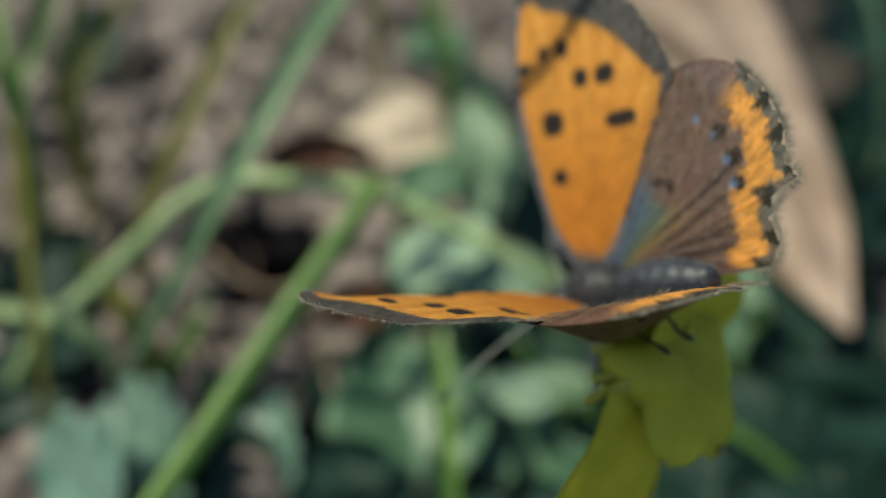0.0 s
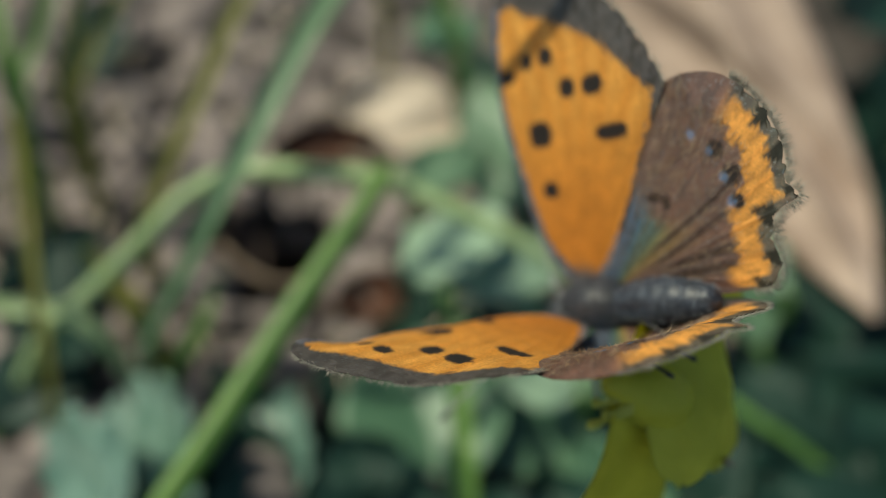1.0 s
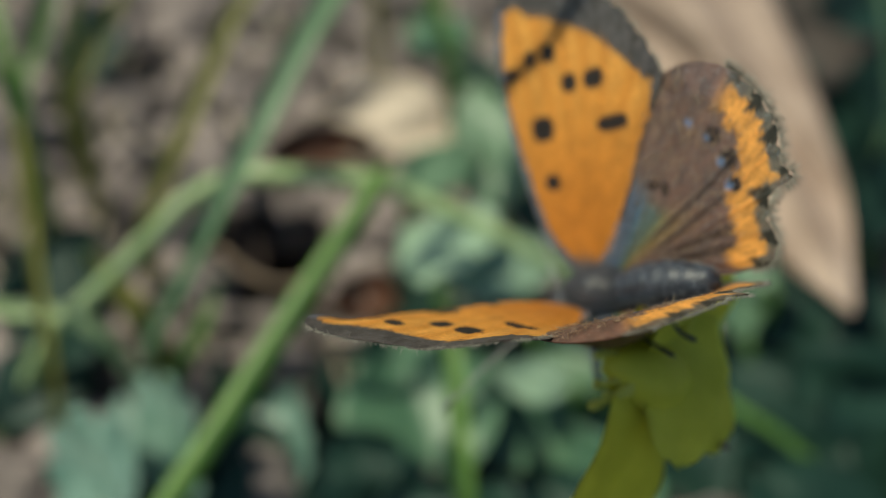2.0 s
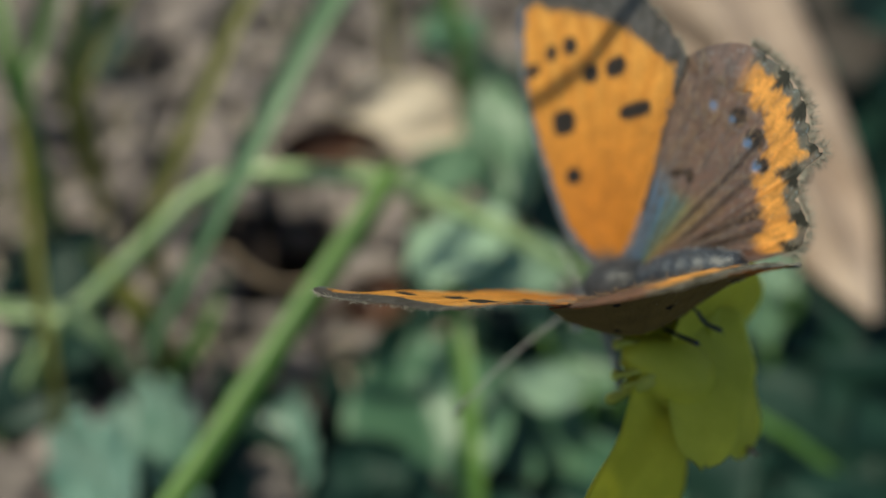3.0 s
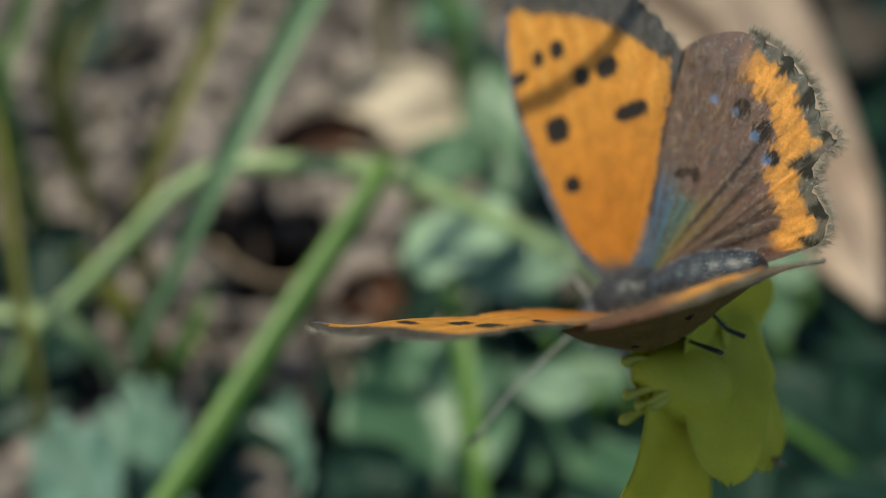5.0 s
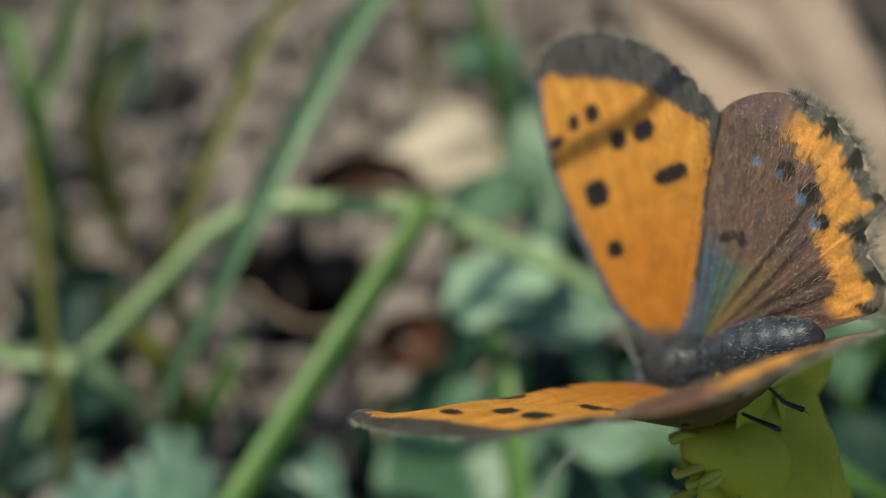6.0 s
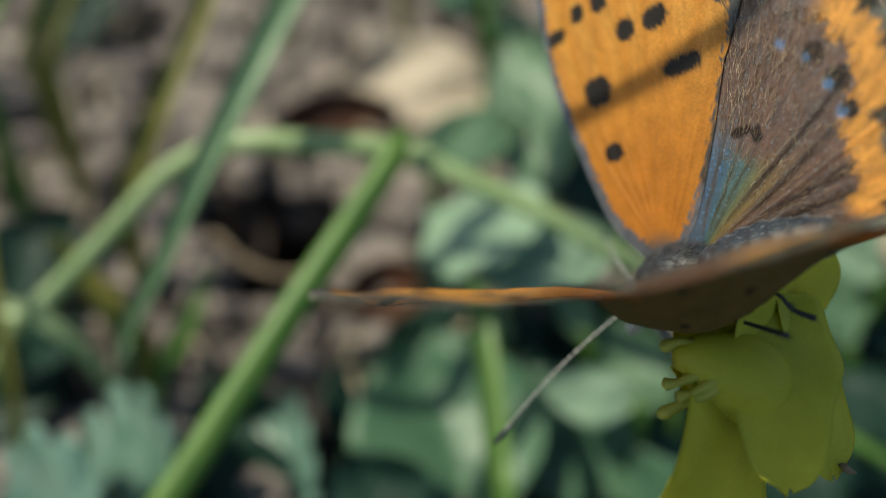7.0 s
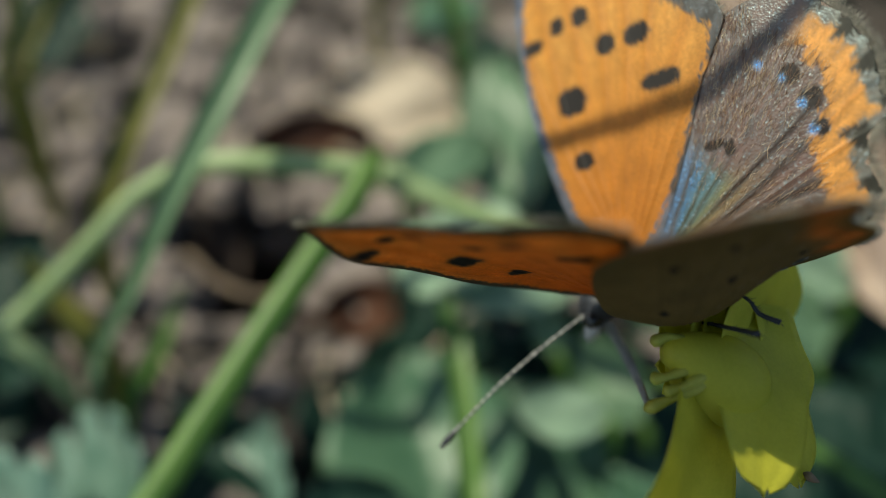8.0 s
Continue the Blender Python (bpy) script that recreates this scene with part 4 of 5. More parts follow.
def hind_pattern(u, v, outline, under):
    n = len(outline)
    d, i = edge_distance(u, v, outline)
    s = i / (n - 1)
    r = np.hypot(u - HIND_ROOT[0], v - HIND_ROOT[1])
    veins = vein_lines(u, v, HIND_ROOT, (118, 127, 135, 143, 151, 159, 167, 174))
    wob = 0.16 * ragged(u, v, 0.5)
    rim = smooth_step(s, 0.44, 0.48) * (1 - smooth_step(s, 0.80, 0.83))
    if under:
        col = np.tile(np.array(C_TAUPE), (len(u), 1))
        col = blend(col, np.array(C_TAUPE) * 0.75, 0.3 * veins)
        # the margin's own orange, with glow from the upper band painted in
        band = rim * smooth_step(d + wob, 0.12, 0.25) * (1 - smooth_step(d + wob, 0.9, 1.4))
        col = blend(col, (0.56, 0.23, 0.05), 0.7 * band)
        dots = tuple((HIND_ROOT[0] + q * math.cos(a), HIND_ROOT[1] + q * math.sin(a), 0.16, 0.16) for q, a in ((2.2, 2.2), (3.4, 2.75), (4.4, 2.1), (5.6, 2.5), (6.3, 2.9), (6.6, 2.15), (7.2, 2.4)))
        return spots_on(col, u, v, dots), veins
    col = np.tile(np.array(C_BROWN), (len(u), 1))
    ang = np.degrees(np.arctan2(v - HIND_ROOT[1], u - HIND_ROOT[0]))
    zone = 1 - smooth_step(r, 3.6, 6.4)
    # iridescent sheen near the root, painted in as ochre, green and blue-grey
    col = blend(col, (0.24, 0.15, 0.035), 0.6 * zone * np.exp(-((ang - 147) / 7) ** 2))
    col = blend(col, (0.17, 0.17, 0.04), 0.7 * (1 - smooth_step(r, 3.4, 5.2)) * np.exp(-((ang - 141) / 5) ** 2))
    cell = (1 - smooth_step(r + 0.3 * ragged(u, v, 0.6), 3.9, 4.9)) * smooth_step(ang, 116, 122) * (1 - smooth_step(ang, 134, 143))
    col = blend(col, (0.040, 0.105, 0.066), 0.80 * cell)
    col = blend(col, (0.06, 0.08, 0.095), 0.8 * (1 - smooth_step(r, 3.6, 7.0)) * (1 - smooth_step(ang, 118, 131)))
    # shadows of the wing's folds, painted in as dark streaks
    folds = np.maximum(vein_lines(u, v, HIND_ROOT, (143.5, 152), 0.15), vein_lines(u, v, HIND_ROOT, (161.5, 168), 0.21))
    col = blend(col, (0.03, 0.022, 0.02), 0.95 * folds * smooth_step(r, 2.0, 4.0))
    col = blend(col, np.array(C_BROWN) * 0.45, 0.55 * veins)
    rag = 0.42 * streaks(u, v, HIND_ROOT) + 0.08 * ragged(u, v, 0.35)
    arc = 0.5 + 0.5 * np.cos((s - 0.455) / 0.35 * 2 * np.pi * 6.5)
    hem = rim * (1 - smooth_step(d + 0.5 * rag, 0.4, 0.62))
    band = rim * smooth_step(d + 0.7 * rag, 0.32, 0.48) * (1 - smooth_step(d + 0.8 * rag, 1.5 + 0.28 * arc, 1.62 + 0.28 * arc))
    col = blend(col, C_BAND, band)
    col = blend(col, np.array(C_BAND) * (0.75, 0.6, 0.5), 0.4 * band * veins)
    col = blend(col, (0.115, 0.11, 0.07), 0.85 * hem * (1 - 0.5 * (1 - arc)))
    dark = rim * (1 - smooth_step(d + 0.6 * rag + 1.35 * (1 - arc) ** 0.8, 0.8, 1.0))
    col = blend(col, (0.022, 0.022, 0.018), 0.95 * dark)
    col = col * (1 + 0.55 * streaks(u, v, HIND_ROOT))[:, None]
    col = spots_on(col, u, v, HIND_SPOTS)
    for cu, cv in ((-11.55, 5.0), (-11.75, 3.95), (-11.0, 6.15), (-10.3, 6.9)):
        near = np.exp(-(((u - cu) / 0.15) ** 2 + ((v - cv) / 0.17) ** 2)) * (0.5 + streaks(v, u, HIND_ROOT))
        col = blend(col, (0.26, 0.34, 0.52), np.clip(1.0 * near, 0, 1))
    return col, veins


def wing_place(u, v, h, side, which):
    """From the wing's own flat plan to the butterfly's space; side is -1 for the right wing, 1 for the left."""
    lift, twist, start = SET[side, which]
    h = h + twist * (np.maximum(u - start, -3.9) if (side, which) == (1, "fore") else u - start)
    if (side, which) == (1, "fore"):
        h = h - 0.28 * np.clip(u + 2.6, 0, None) * smooth_step(14.5 - v, 0, 4)
    v = v - (0.3 * np.clip(v - 11.5, 0, None) if (side, which) == (1, "fore") else 0)
    if which == "hind":
        h = h - (1.75 * smooth_step(v, -1.2, 1.6) * np.exp(-((u + 7.5) / 2.9) ** 2 - ((v - 2.6) / 2.8) ** 2) + 0.15 * smooth_step(v, 5.5, 9.0) if side > 0 else 0)
        # the margin of the near wing curls down
        h = h - (1.2 * np.clip(np.hypot((u + 8.6) / 5.4, (v - 3.6) / 5.6) - 0.75, 0, 0.4) ** 1.5 if side > 0 else 0)
        v = np.where(v < 2.5, 2.5 + (v - 2.5) * 1.45, v) if side > 0 else np.where(v < 0.5, 0.5 + (v - 0.5) * 0.35, v)
    return np.stack([u, side * (HINGE + v * math.cos(lift)) - h * side * math.sin(lift), v * math.sin(lift) + h * math.cos(lift)], 1)


def wing_sheet(edge, root, pattern, sink, belly, side, which, under, around=170, out=120):
    outline = spline(edge, around)
    s = np.arange(around) / (around - 1)
    worn = 0.06 * np.sin(s * 250) + 0.05 * np.sin(s * 411 + 1) + 0.05 * np.sin(s * 137 + 2)
    away = outline - np.array(root)
    outline = outline + away / np.linalg.norm(away, axis=1)[:, None] * (worn * smooth_step(s, 0.42, 0.46) * (1 - smooth_step(s, 0.72, 0.76)))[:, None]
    f = np.linspace(0.0, 1.0, out) ** 0.8
    root = np.array(root)
    grid = root + (outline[None] - root) * f[:, None, None]
    u, v = grid[..., 0].ravel(), grid[..., 1].ravel()
    dense = spline(edge, 420)
    col, veins = pattern(u, v, dense, under)
    r = np.hypot(u - root[0], v - root[1])
    h = sink + belly * np.sin(np.clip(v / 16, 0, 1) * np.pi) + 0.035 * veins * (-1 if under else 1) + 0.05 * np.sin(r * 0.9 + u)
    if which == "fore":
        inner = np.abs((u + 9.4) * 8.85 + (v - 9.35) * 4.8) / 10.07
        h = h - 0.15 * np.exp(-(inner / 0.8) ** 2)
    h = h - (0.03 + 0.05 * np.clip(1 - f, 0, 1).repeat(around) ** 0.3 if under else 0.0)
    verts = wing_place(u, v, h, side, which)
    faces = []
    for i in range(out - 1):
        for k in range(around - 1):
            a, b, c, d = i * around + k, i * around + k + 1, (i + 1) * around + k + 1, (i + 1) * around + k
            faces.append((a, b, c, d) if (side < 0) == under else (d, c, b, a))
    return verts, faces, col, outline


def colour_mesh(me, col):
    at = me.attributes.new("pattern", "FLOAT_COLOR", "POINT")
    at.data.foreach_set("color", np.concatenate([col, np.ones((len(col), 1))], 1).astype(np.float32).ravel())
    dull = np.clip((col[:, 0] - col[:, 2]) / 0.5, 0, 1)
    me.attributes.new("thin", "FLOAT", "POINT").data.foreach_set("value", dull.astype(np.float32))
    # bluish scales shine more strongly, and in blue
    blue = np.clip((col[:, 2] - 0.55 * col[:, 0]) / 0.06, 0, 1)
    shine = (1 - 0.9 * dull) * smooth_step(col.max(1), 0.035, 0.08) * (1 + 2.2 * blue)
    me.attributes.new("shine", "FLOAT", "POINT").data.foreach_set("value", shine.astype(np.float32))
    tint = blend(np.tile(np.array((0.50, 0.66, 0.72)), (len(col), 1)), (0.08, 0.33, 0.78), blue)
    me.attributes.new("shine_tint", "FLOAT_COLOR", "POINT").data.foreach_set("color", np.concatenate([tint, np.ones((len(col), 1))], 1).astype(np.float32).ravel())



def strands(name, roots, ways, length, width, mat, parent, rng, label="", loose=0.18):
    """Many fine tapering hairs in one mesh, too small to pick apart."""
    verts, faces = [], []
    for p, w in zip(roots, ways):
        w = unit(w + rng.normal(0, loose, 3))
        ln = length * rng.uniform(0.45, 1.35)
        side = unit(np.cross(w, rng.normal(0, 1, 3))) * width / 2
        up = np.cross(w, side)
        mid = p + w * ln * 0.55 + rng.normal(0, ln * 0.05, 3)
        i = len(verts)
        verts += [p + side, p - side * 0.5 + up, p - side * 0.5 - up, mid + side * 0.7, mid - side * 0.35 + up * 0.7, mid - side * 0.35 - up * 0.7, p + w * ln]
        faces += [(i, i + 1, i + 4, i + 3), (i + 1, i + 2, i + 5, i + 4), (i + 2, i, i + 3, i + 5), (i + 3, i + 4, i + 6), (i + 4, i + 5, i + 6), (i + 5, i + 3, i + 6)]
    return tagged(mesh_object(name, verts, faces, mat, parent, label), kind="stuff")


def build_wing(name, edge, root, pattern, sink, belly, side, parent, upper, label):
    rng = np.random.default_rng(17 + (side > 0) * 5 + len(name))
    which = name[:4]
    v1, f1, c1, outline = wing_sheet(edge, root, pattern, sink, belly, side, which, False)
    v2, f2, c2, _ = wing_sheet(edge, root, pattern, sink, belly, side, which, True)
    n, around = len(v1), 170
    rim = len(v1) - around
    joint = [(2 * n + k, 2 * n + k + 1, 2 * n + around + k + 1, 2 * n + around + k) for k in range(around - 1)]
    faces = f1 + [tuple(n + i for i in q) for q in f2] + joint
    wing = mesh_object(name, np.vstack([v1, v2, v1[rim:], v2[rim:]]), faces, [upper, M_WING_DOWN], parent, label)
    wing.data.polygons.foreach_set("material_index", [0] * len(f1) + [1] * (len(f2) + len(joint)))
    colour_mesh(wing.data, np.vstack([c1, c2, c1[rim:], c1[rim:]]))
    # the fringe of scales along the outer edge
    dense = spline(edge, 500)
    s = np.arange(500) / 499
    keep = np.where((s > 0.44) & (s < (0.735 if which == "fore" else 0.80)))[0]
    keep = rng.choice(keep, 600 if which == "fore" else 1500)
    tang = np.gradient(dense, axis=0)
    outw = np.stack([tang[:, 1], -tang[:, 0]], 1)
    mid = dense - np.array(root)
    outw *= np.sign((outw * mid).sum(1))[:, None]
    outw /= np.linalg.norm(outw, axis=1)[:, None]
    flat = np.zeros(len(keep))
    h0 = sink + belly * np.sin(np.clip(dense[keep, 1] / 16, 0, 1) * np.pi)
    p = wing_place(dense[keep, 0], dense[keep, 1], h0 - 0.02, side, which)
    q = wing_place(dense[keep, 0] + outw[keep, 0], dense[keep, 1] + outw[keep, 1], h0 - 0.02, side, which)
    strands("fringe", p, q - p, {"fore": 0.26, "hind": 0.46 if side < 0 else 0.24}[which], 0.018, M_FRINGE, wing, rng, "pale fringe of scales", 0.3)
    return wing, rng


def build_butterfly():
    bf = new("butterfly")
    tagged(bf, "orange and brown copper butterfly with black spots, perched on the flower", "butterfly")
    for side in (-1, 1):
        fore, rng = build_wing("forewing", FORE_EDGE, FORE_ROOT, fore_pattern, 0.0, 0.25, side, bf, M_WING_UP, "orange wing with black spots and a brown edge")
        hind, rng = build_wing("hindwing", HIND_EDGE, HIND_ROOT, hind_pattern, -0.17, 0.2, side, bf, M_HIND_UP, "brown wing with a toothed orange band")
        u, v = rng.uniform(-13.5, -5.0, 7000), rng.uniform(0.3, 9.3, 7000)
        d, _ = edge_distance(u, v, spline(HIND_EDGE, 200))
        inside = (d > 0.15) & (np.hypot(u + 9.4, v - 4.2) < 5.6) & (v < -(u + 5.35) * 2.4) & ((d > 1.5) | (u > -10.3)) & (u > -13.2)
        inside &= (np.hypot(u + 5.2, v - 0.1) > 5.0) | (v < -(u + 5.2) * 0.85) | (rng.random(len(u)) < 0.25)
        u, v = u[inside], v[inside]
        lie = -0.17 + 0.2 * np.sin(np.clip(v / 16, 0, 1) * np.pi)
        way = np.stack([u - HIND_ROOT[0], v - HIND_ROOT[1]], 1)
        way /= np.linalg.norm(way, axis=1)[:, None]
        p = wing_place(u, v, lie + 0.02, side, "hind")
        q = wing_place(u + way[:, 0], v + way[:, 1], lie + 0.2, side, "hind")
        some = rng.random(len(u)) < 0.26
        strands("wing_hair", p[~some], (q - p)[~some], 0.40, 0.015, M_HAIR, hind, rng, "fine brown hairs", 0.16)
        strands("long_hair", p[some], (q - p)[some], 0.52, 0.019, M_HAIR_PALE, hind, rng, "longer pale golden hairs", 0.22)
    rng = np.random.default_rng(5)

    def furred(name, points, radii, hairs, length, mat, label):
        v, f = tube_geometry(points, radii, 26, 18)
        ob = mesh_object(name, v, f, mat, bf, label)
        va = np.array(v)
        axis = spline(points, 26).repeat(18, axis=0)
        ring, turn, part_way = rng.integers(1, 24, hairs), rng.integers(0, 18, hairs), rng.random((hairs, 2))
        i0 = ring * 18 + turn
        i1, i2 = ring * 18 + (turn + 1) % 18, i0 + 18
        feet = va[i0] + (va[i1] - va[i0]) * part_way[:, :1] + (va[i2] - va[i0]) * part_way[:, 1:]
        middle = axis[i0] + (axis[i2] - axis[i0]) * part_way[:, 1:]
        back = unit(np.array(points[-1], float) - np.array(points[0], float))
        strands("body_hair", feet, (feet - middle) / np.linalg.norm(feet - middle, axis=1)[:, None] * 0.25 + back, length, 0.022, M_FLECK if name == "abdomen" else M_FUZZ, ob, rng)
        return ob

    furred("thorax", [(-2.8, 0, -0.4), (-3.3, 0, -0.2), (-4.5, 0, -0.05), (-5.5, 0, -0.05), (-6.3, 0, -0.1)], [0.5, 1.0, 1.3, 1.1, 0.6], 2600, 0.35, M_CHITIN, "dark furry thorax")
    furred("abdomen", [(-6.0 - 5.2 * k / 14, 0, 0.05 + 0.5 * math.sin(1.9 * k / 14)) for k in range(15)],
           [(0.55 + 0.52 * math.sin(math.pi * min(1.0, 0.1 + k / 15)) ** 0.8) * (1.0 if k % 2 else 0.90) * (0.4 if k == 14 else 1) for k in range(15)], 900, 0.17, M_ABDOMEN, "dark blue-grey abdomen with pale flecks")
    head = furred("head", [(-3.0, 0.15, -0.3), (-2.5, 0.25, -0.5), (-1.9, 0.3, -0.8), (-1.5, 0.3, -1.0)], [0.6, 0.8, 0.7, 0.25], 160, 0.5, M_CHITIN, "small dark head")
    for y in (-0.45, 0.95):
        v, f = tube_geometry([(-2.6, y, -0.75), (-2.3, y, -0.8), (-1.95, y, -0.85), (-1.7, y, -0.9)], [0.1, 0.42, 0.42, 0.1], 10, 10)
        mesh_object("eye", v, f, M_EYE, head)
    for y in (-1, 1):
        base, tip = np.array([-2.1, 0.3 + 0.35 * y, -0.55]), np.array([3.9, 0.2 + 6.7 * y, -1.9])
        pts = [base + (tip - base) * k / 20 + np.array([0, 0, 0.35]) * math.sin(math.pi * k / 20) for k in range(21)]
        feeler = tube("antenna", pts, [0.07 if k % 2 else 0.055 for k in range(18)] + [0.11, 0.16, 0.09], [M_ANTENNA, M_CHITIN], head, "ringed white and grey antenna with a dark club", n=96, seg=8)
        feeler.data.polygons.foreach_set("material_index", [1 if (k // 8) % 4 == 3 or k // 8 > 84 else 0 for k in range(len(feeler.data.polygons))])
    for y in (-0.2, 0.2):
        v, f = tube_geometry([(-2.2, 0.75 + y, -0.95), (-1.95, 1.0 + y, -1.2), (-1.6, 1.1 + y, -1.6)], [0.24, 0.32, 0.1], 10, 8)
        palp = mesh_object("palp", v, f, M_PALP, head, "whitish furry palp")
        va = np.array(v)[8:72]
        strands("palp_hair", va, va - np.array([-1.95, 0.95 + y, -1.05]), 0.35, 0.025, M_PALP, palp, rng)
    # the tongue reaches down into the stamens
    tube("proboscis", [(-2.2, 0.5, -1.2), (-2.4, 0.6, -2.2), (-2.9, 1.4, -3.3), (-4.3, 3.6, -3.2)], [0.28, 0.24, 0.2, 0.12], M_TONGUE, head, "grey proboscis reaching into the flower", n=26, seg=8)
    for pts in ([(-4.6, 0.6, -0.9), (-5.9, 1.6, -0.95), (-7.25, 2.1, -0.75), (-8.5, 2.65, -0.72), (-9.45, 3.08, -0.72)], [(-5.2, 0.6, -0.9), (-7.6, 1.0, 0.1), (-8.85, 1.42, -0.42), (-9.1, 1.6, -1.05), (-9.73, 1.75, -1.45)],
                [(-4.4, -0.4, -1.0), (-5.5, 0.6, -2.4), (-6.9, 1.6, -2.9), (-7.6, 2.4, -2.8)]):
        leg = tube("leg", pts, [0.14] + [0.06] * (len(pts) - 3) + [0.085, 0.11], M_CHITIN, bf, "thin dark jointed leg", n=22, seg=7)
        feet = spline(pts, 200)[120:]
        feet = feet[rng.integers(0, len(feet), 70)]
        strands("spine", feet, rng.normal(size=(70, 3)) * 0.5 + unit(np.array(pts[-1], float) - np.array(pts[-2], float)), 0.24, 0.03, M_CHITIN, leg, rng)
    return bf, fore, hind


build_litter()
build_grass()
build_leaves()
flower_thing = build_flower()
butterfly_thing, near_forewing, near_hindwing = build_butterfly()
# unseen grass stalk above the flower, bent so its thin shadow crosses the wing
stalk_thing = tagged(new("grass"), "tall dry grass stalk arching over the flower, out of view", "grass")
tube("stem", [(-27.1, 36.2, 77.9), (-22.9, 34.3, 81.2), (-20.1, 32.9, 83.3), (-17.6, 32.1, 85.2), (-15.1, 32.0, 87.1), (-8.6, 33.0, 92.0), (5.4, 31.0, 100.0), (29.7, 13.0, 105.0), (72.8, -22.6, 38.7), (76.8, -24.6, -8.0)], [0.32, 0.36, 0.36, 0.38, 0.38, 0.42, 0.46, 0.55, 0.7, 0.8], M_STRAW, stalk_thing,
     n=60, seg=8)

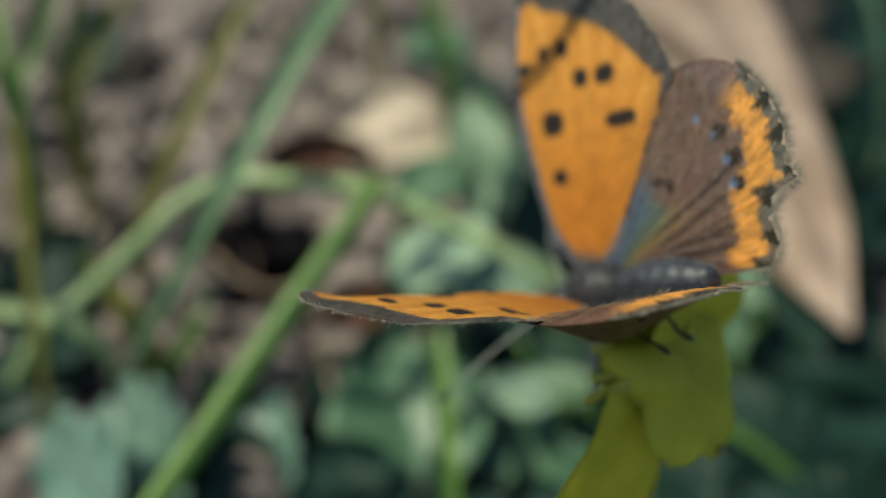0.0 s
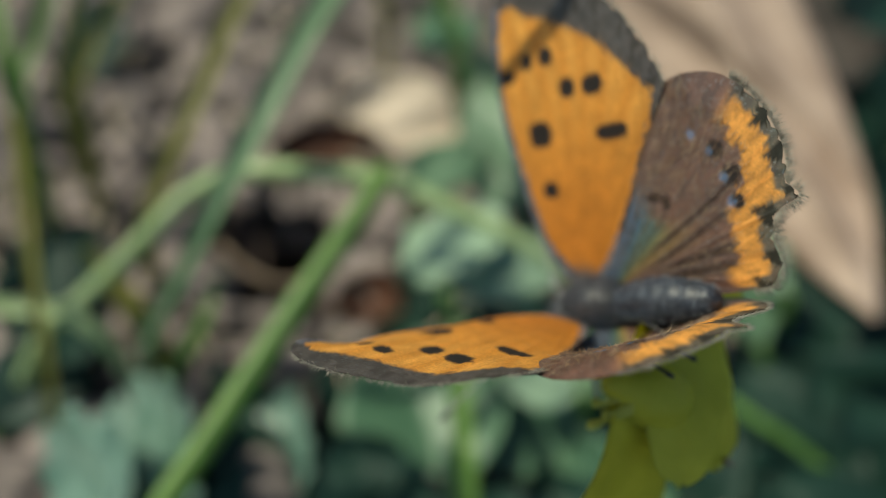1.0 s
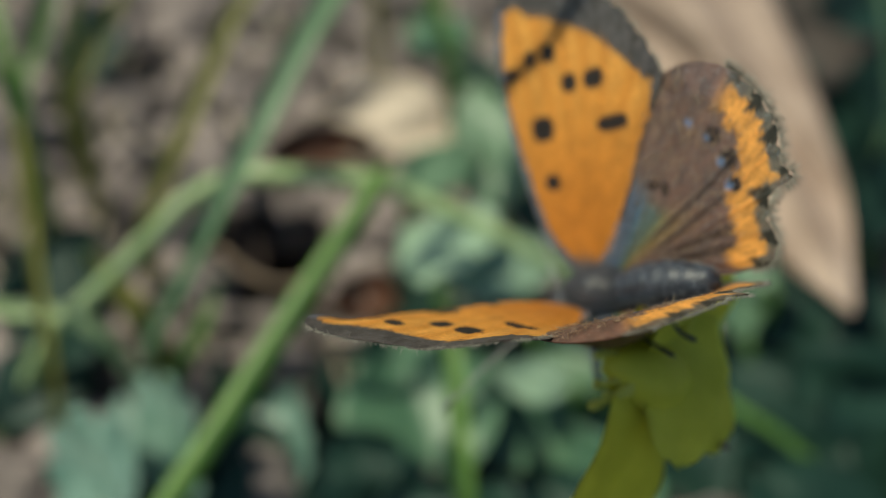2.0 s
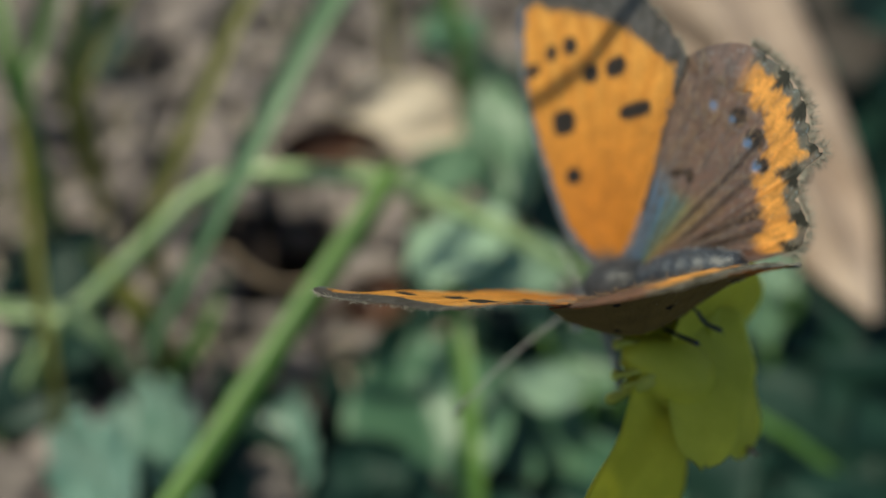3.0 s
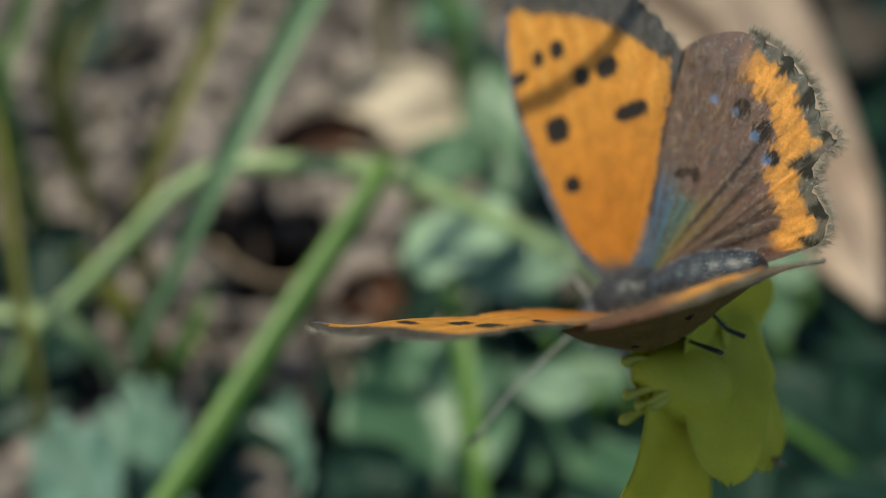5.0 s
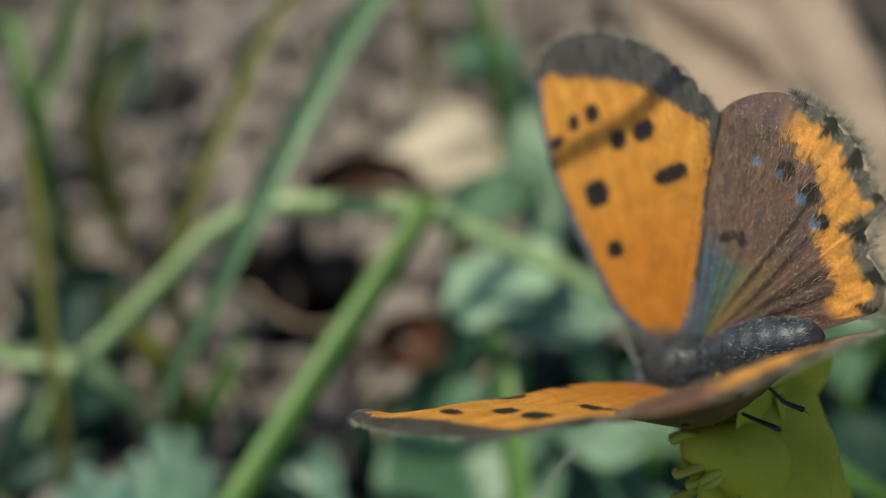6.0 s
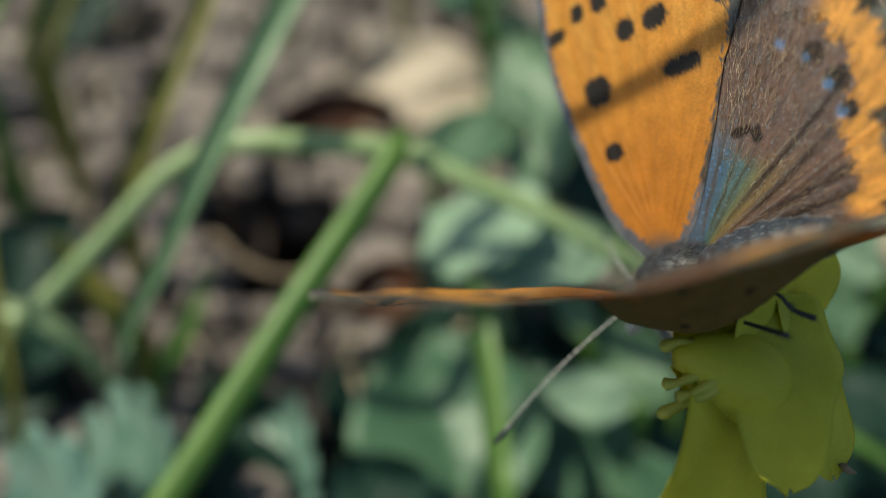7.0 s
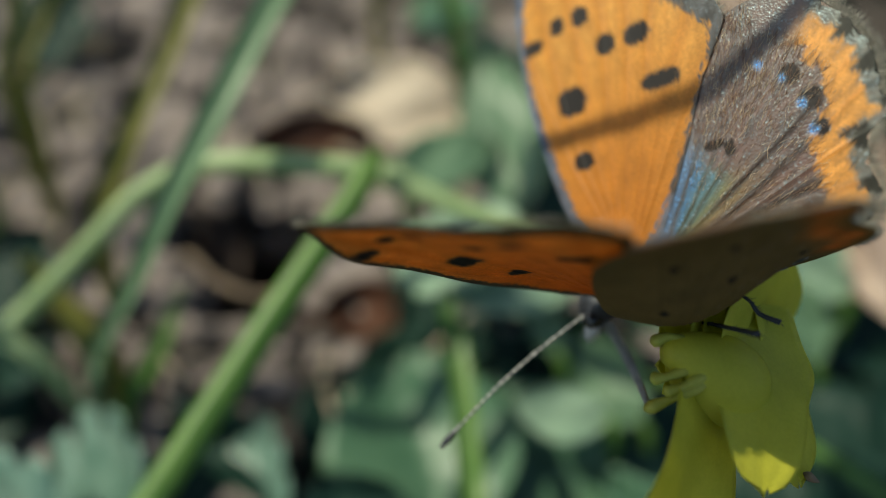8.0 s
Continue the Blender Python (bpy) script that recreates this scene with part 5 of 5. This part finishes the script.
SWAY = [
    (0.0, pose(0.00734, 0.01617, 0.04257, -9.79, 40.26, 141.80)),
    (0.1, pose(0.00734, 0.01614, 0.04272, 1.28, 35.83, 155.06)),
    (0.2, pose(0.00726, 0.01494, 0.04383, -14.24, 35.69, 140.84)),
    (0.3, pose(0.00724, 0.01382, 0.04337, -19.51, 36.57, 138.94)),
    (0.4, pose(0.00692, 0.01335, 0.04351, -23.30, 35.64, 135.39)),
    (0.5, pose(0.00594, 0.01368, 0.04298, -12.94, 36.31, 143.79)),
    (0.6, pose(0.00670, 0.01493, 0.04328, -10.72, 36.42, 143.04)),
    (0.7, pose(0.00749, 0.01603, 0.04305, -6.68, 37.96, 145.74)),
    (0.8, pose(0.00738, 0.01602, 0.04282, -12.50, 35.66, 140.76)),
    (0.9, pose(0.00672, 0.01561, 0.04142, -16.92, 36.89, 140.21)),
    (1.0, pose(0.00637, 0.01613, 0.04056, -13.23, 38.43, 143.17)),
    (1.1, pose(0.00661, 0.01604, 0.04124, -11.71, 37.45, 142.97)),
    (1.2, pose(0.00686, 0.01573, 0.04145, -11.02, 37.45, 143.60)),
    (1.3, pose(0.00727, 0.01520, 0.04246, -12.97, 36.55, 141.68)),
    (1.4, pose(0.00720, 0.01567, 0.04270, -2.65, 36.79, 148.06)),
    (1.5, pose(0.00702, 0.01541, 0.04289, -4.43, 38.26, 146.02)),
    (1.6, pose(0.00711, 0.01534, 0.04310, -9.38, 38.23, 142.85)),
    (1.7, pose(0.00657, 0.01529, 0.04253, -11.41, 38.42, 143.03)),
    (2.00, pose(0.00659, 0.01570, 0.04176, -9.41, 39.36, 144.95)),
    (2.25, pose(0.00662, 0.01605, 0.04111, -7.75, 40.14, 146.55)),
    (2.50, pose(0.00664, 0.01640, 0.04046, -6.09, 40.92, 148.14)),
    (2.8, pose(0.00666, 0.01681, 0.03969, -4.09, 41.86, 150.06)),
    (2.9, pose(0.00696, 0.01711, 0.04043, -2.55, 40.39, 149.72)),
    (3.0, pose(0.00685, 0.01665, 0.04093, -3.86, 41.81, 147.03)),
    (3.1, pose(0.00694, 0.01681, 0.04065, -2.68, 40.93, 148.69)),
    (3.2, pose(0.00703, 0.01747, 0.04059, 0.69, 39.50, 151.78)),
    (3.3, pose(0.00671, 0.01715, 0.04045, -6.50, 39.32, 147.44)),
    (3.4, pose(0.00625, 0.01690, 0.03988, -8.25, 38.97, 147.84)),
    (3.5, pose(0.00626, 0.01723, 0.03951, -1.63, 41.20, 152.29)),
    (3.6, pose(0.00642, 0.01741, 0.03967, -1.46, 40.46, 152.48)),
    (3.7, pose(0.00686, 0.01691, 0.03973, -6.80, 42.18, 148.50)),
    (3.8, pose(0.00660, 0.01710, 0.03937, -4.71, 43.91, 150.03)),
    (3.9, pose(0.00625, 0.01718, 0.03862, 0.89, 44.84, 155.08)),
    (4.0, pose(0.00672, 0.01731, 0.03871, -2.34, 46.35, 152.43)),
    (4.1, pose(0.00719, 0.01725, 0.03865, -1.59, 47.08, 151.22)),
    (4.2, pose(0.00779, 0.01769, 0.03836, -4.98, 49.67, 147.98)),
    (4.50, pose(0.00754, 0.01729, 0.03874, -4.54, 47.93, 148.91)),
    (4.75, pose(0.00732, 0.01696, 0.03905, -4.17, 46.48, 149.69)),
    (5.00, pose(0.00711, 0.01663, 0.03936, -3.80, 45.03, 150.46)),
    (5.3, pose(0.00686, 0.01623, 0.03974, -3.36, 43.29, 151.39)),
    (5.4, pose(0.00655, 0.01550, 0.03990, -6.89, 43.96, 149.41)),
    (5.5, pose(0.00639, 0.01531, 0.03981, -4.13, 45.84, 150.91)),
    (5.6, pose(0.00627, 0.01570, 0.03943, -2.23, 44.61, 153.25)),
    (5.7, pose(0.00685, 0.01594, 0.03897, -7.69, 45.78, 147.63)),
    (5.8, pose(0.00686, 0.01682, 0.03787, -7.01, 46.14, 148.84)),
    (5.9, pose(0.00680, 0.01750, 0.03696, -6.29, 46.24, 149.02)),
    (6.0, pose(0.00685, 0.01768, 0.03646, -6.82, 47.45, 148.48)),
    (6.1, pose(0.00720, 0.01794, 0.03627, -3.63, 46.76, 151.19)),
    (6.2, pose(0.00722, 0.01783, 0.03614, -5.36, 46.93, 148.75)),
    (6.3, pose(0.00715, 0.01781, 0.03612, -7.57, 47.19, 147.44)),
    (6.4, pose(0.00717, 0.01818, 0.03569, -6.17, 46.98, 150.22)),
    (6.5, pose(0.00686, 0.01847, 0.03621, -5.49, 47.78, 149.32)),
    (6.6, pose(0.00656, 0.01902, 0.03598, -1.25, 47.16, 150.31)),
    (6.7, pose(0.00657, 0.01860, 0.03620, -7.16, 48.03, 148.47)),
    (6.8, pose(0.00647, 0.01836, 0.03618, -10.90, 46.35, 147.51)),
    (6.9, pose(0.00672, 0.01907, 0.03588, -7.00, 46.42, 149.76)),
    (7.0, pose(0.00719, 0.01994, 0.03635, -1.99, 47.00, 150.12)),
    (7.1, pose(0.00731, 0.01997, 0.03633, -3.03, 45.56, 150.63)),
    (7.2, pose(0.00716, 0.01966, 0.03591, -7.63, 45.26, 149.21)),
    (7.3, pose(0.00678, 0.01944, 0.03595, -7.25, 44.94, 149.56)),
    (7.4, pose(0.00660, 0.02006, 0.03558, -0.33, 43.38, 155.17)),
    (7.5, pose(0.00671, 0.02038, 0.03588, 1.60, 42.48, 154.15)),
    (7.6, pose(0.00655, 0.01967, 0.03604, 2.11, 40.27, 153.85)),
    (7.7, pose(0.00660, 0.01948, 0.03663, 6.47, 40.46, 157.35)),
    (7.8, pose(0.00683, 0.02002, 0.03692, 7.39, 39.59, 157.07)),
    (7.9, pose(0.00697, 0.02003, 0.03700, 10.34, 39.36, 159.67)),
    (8.0, pose(0.00672, 0.02000, 0.03708, 7.88, 40.13, 157.21)),
]


def motions():
    """The flower sways in the wind and carries the butterfly."""
    walk(butterfly_thing, SWAY)
    # an extra sideways shift fits the flower to the camera's view
    view_shift = ((0.0, 1.0), (3.0, 0.8), (4.0, 0.5), (5.5, 0.35), (7.0, 0.15), (7.5, 0.4), (8.0, 0.75))
    walk(flower_thing, [(row[0], Matrix.Translation((float(np.interp(row[0], *zip(*view_shift))) * MM, 0, 0)) @ row[1]) for row in SWAY])
    # the large dry leaf is slid sideways to fit the camera's view
    walk(SHIFTED_LEAF[0], [(t, Matrix.Translation((x * MM, 0, 0))) for t, x in ((0.0, 0.0), (3.0, -1.6), (5.5, -3.0), (8.0, -4.6))])
    # the near wings turn slightly to fit the camera's view, and lift at the end
    walk(near_forewing, [(t, pose(0, 0, 0, a, b)) for t, a, b in ((0.0, -1.5, 0.0), (3.0, -1.5, 0.0), (4.0, -0.7, 0.0), (5.5, -0.7, -1.0), (6.0, -1.0, -2.0), (6.5, -1.2, -3.5), (7.0, -0.7, -1.5), (7.5, -0.5, 0.0), (8.0, 1.6, 0.0))])
    walk(near_hindwing, [(t, pose(0, 0, 0, a)) for t, a in ((0.0, 0.0), (7.0, 0.0), (7.5, 0.5), (8.0, 1.5))])
    # the unseen stalk is shifted to fit its shadow to the camera's view
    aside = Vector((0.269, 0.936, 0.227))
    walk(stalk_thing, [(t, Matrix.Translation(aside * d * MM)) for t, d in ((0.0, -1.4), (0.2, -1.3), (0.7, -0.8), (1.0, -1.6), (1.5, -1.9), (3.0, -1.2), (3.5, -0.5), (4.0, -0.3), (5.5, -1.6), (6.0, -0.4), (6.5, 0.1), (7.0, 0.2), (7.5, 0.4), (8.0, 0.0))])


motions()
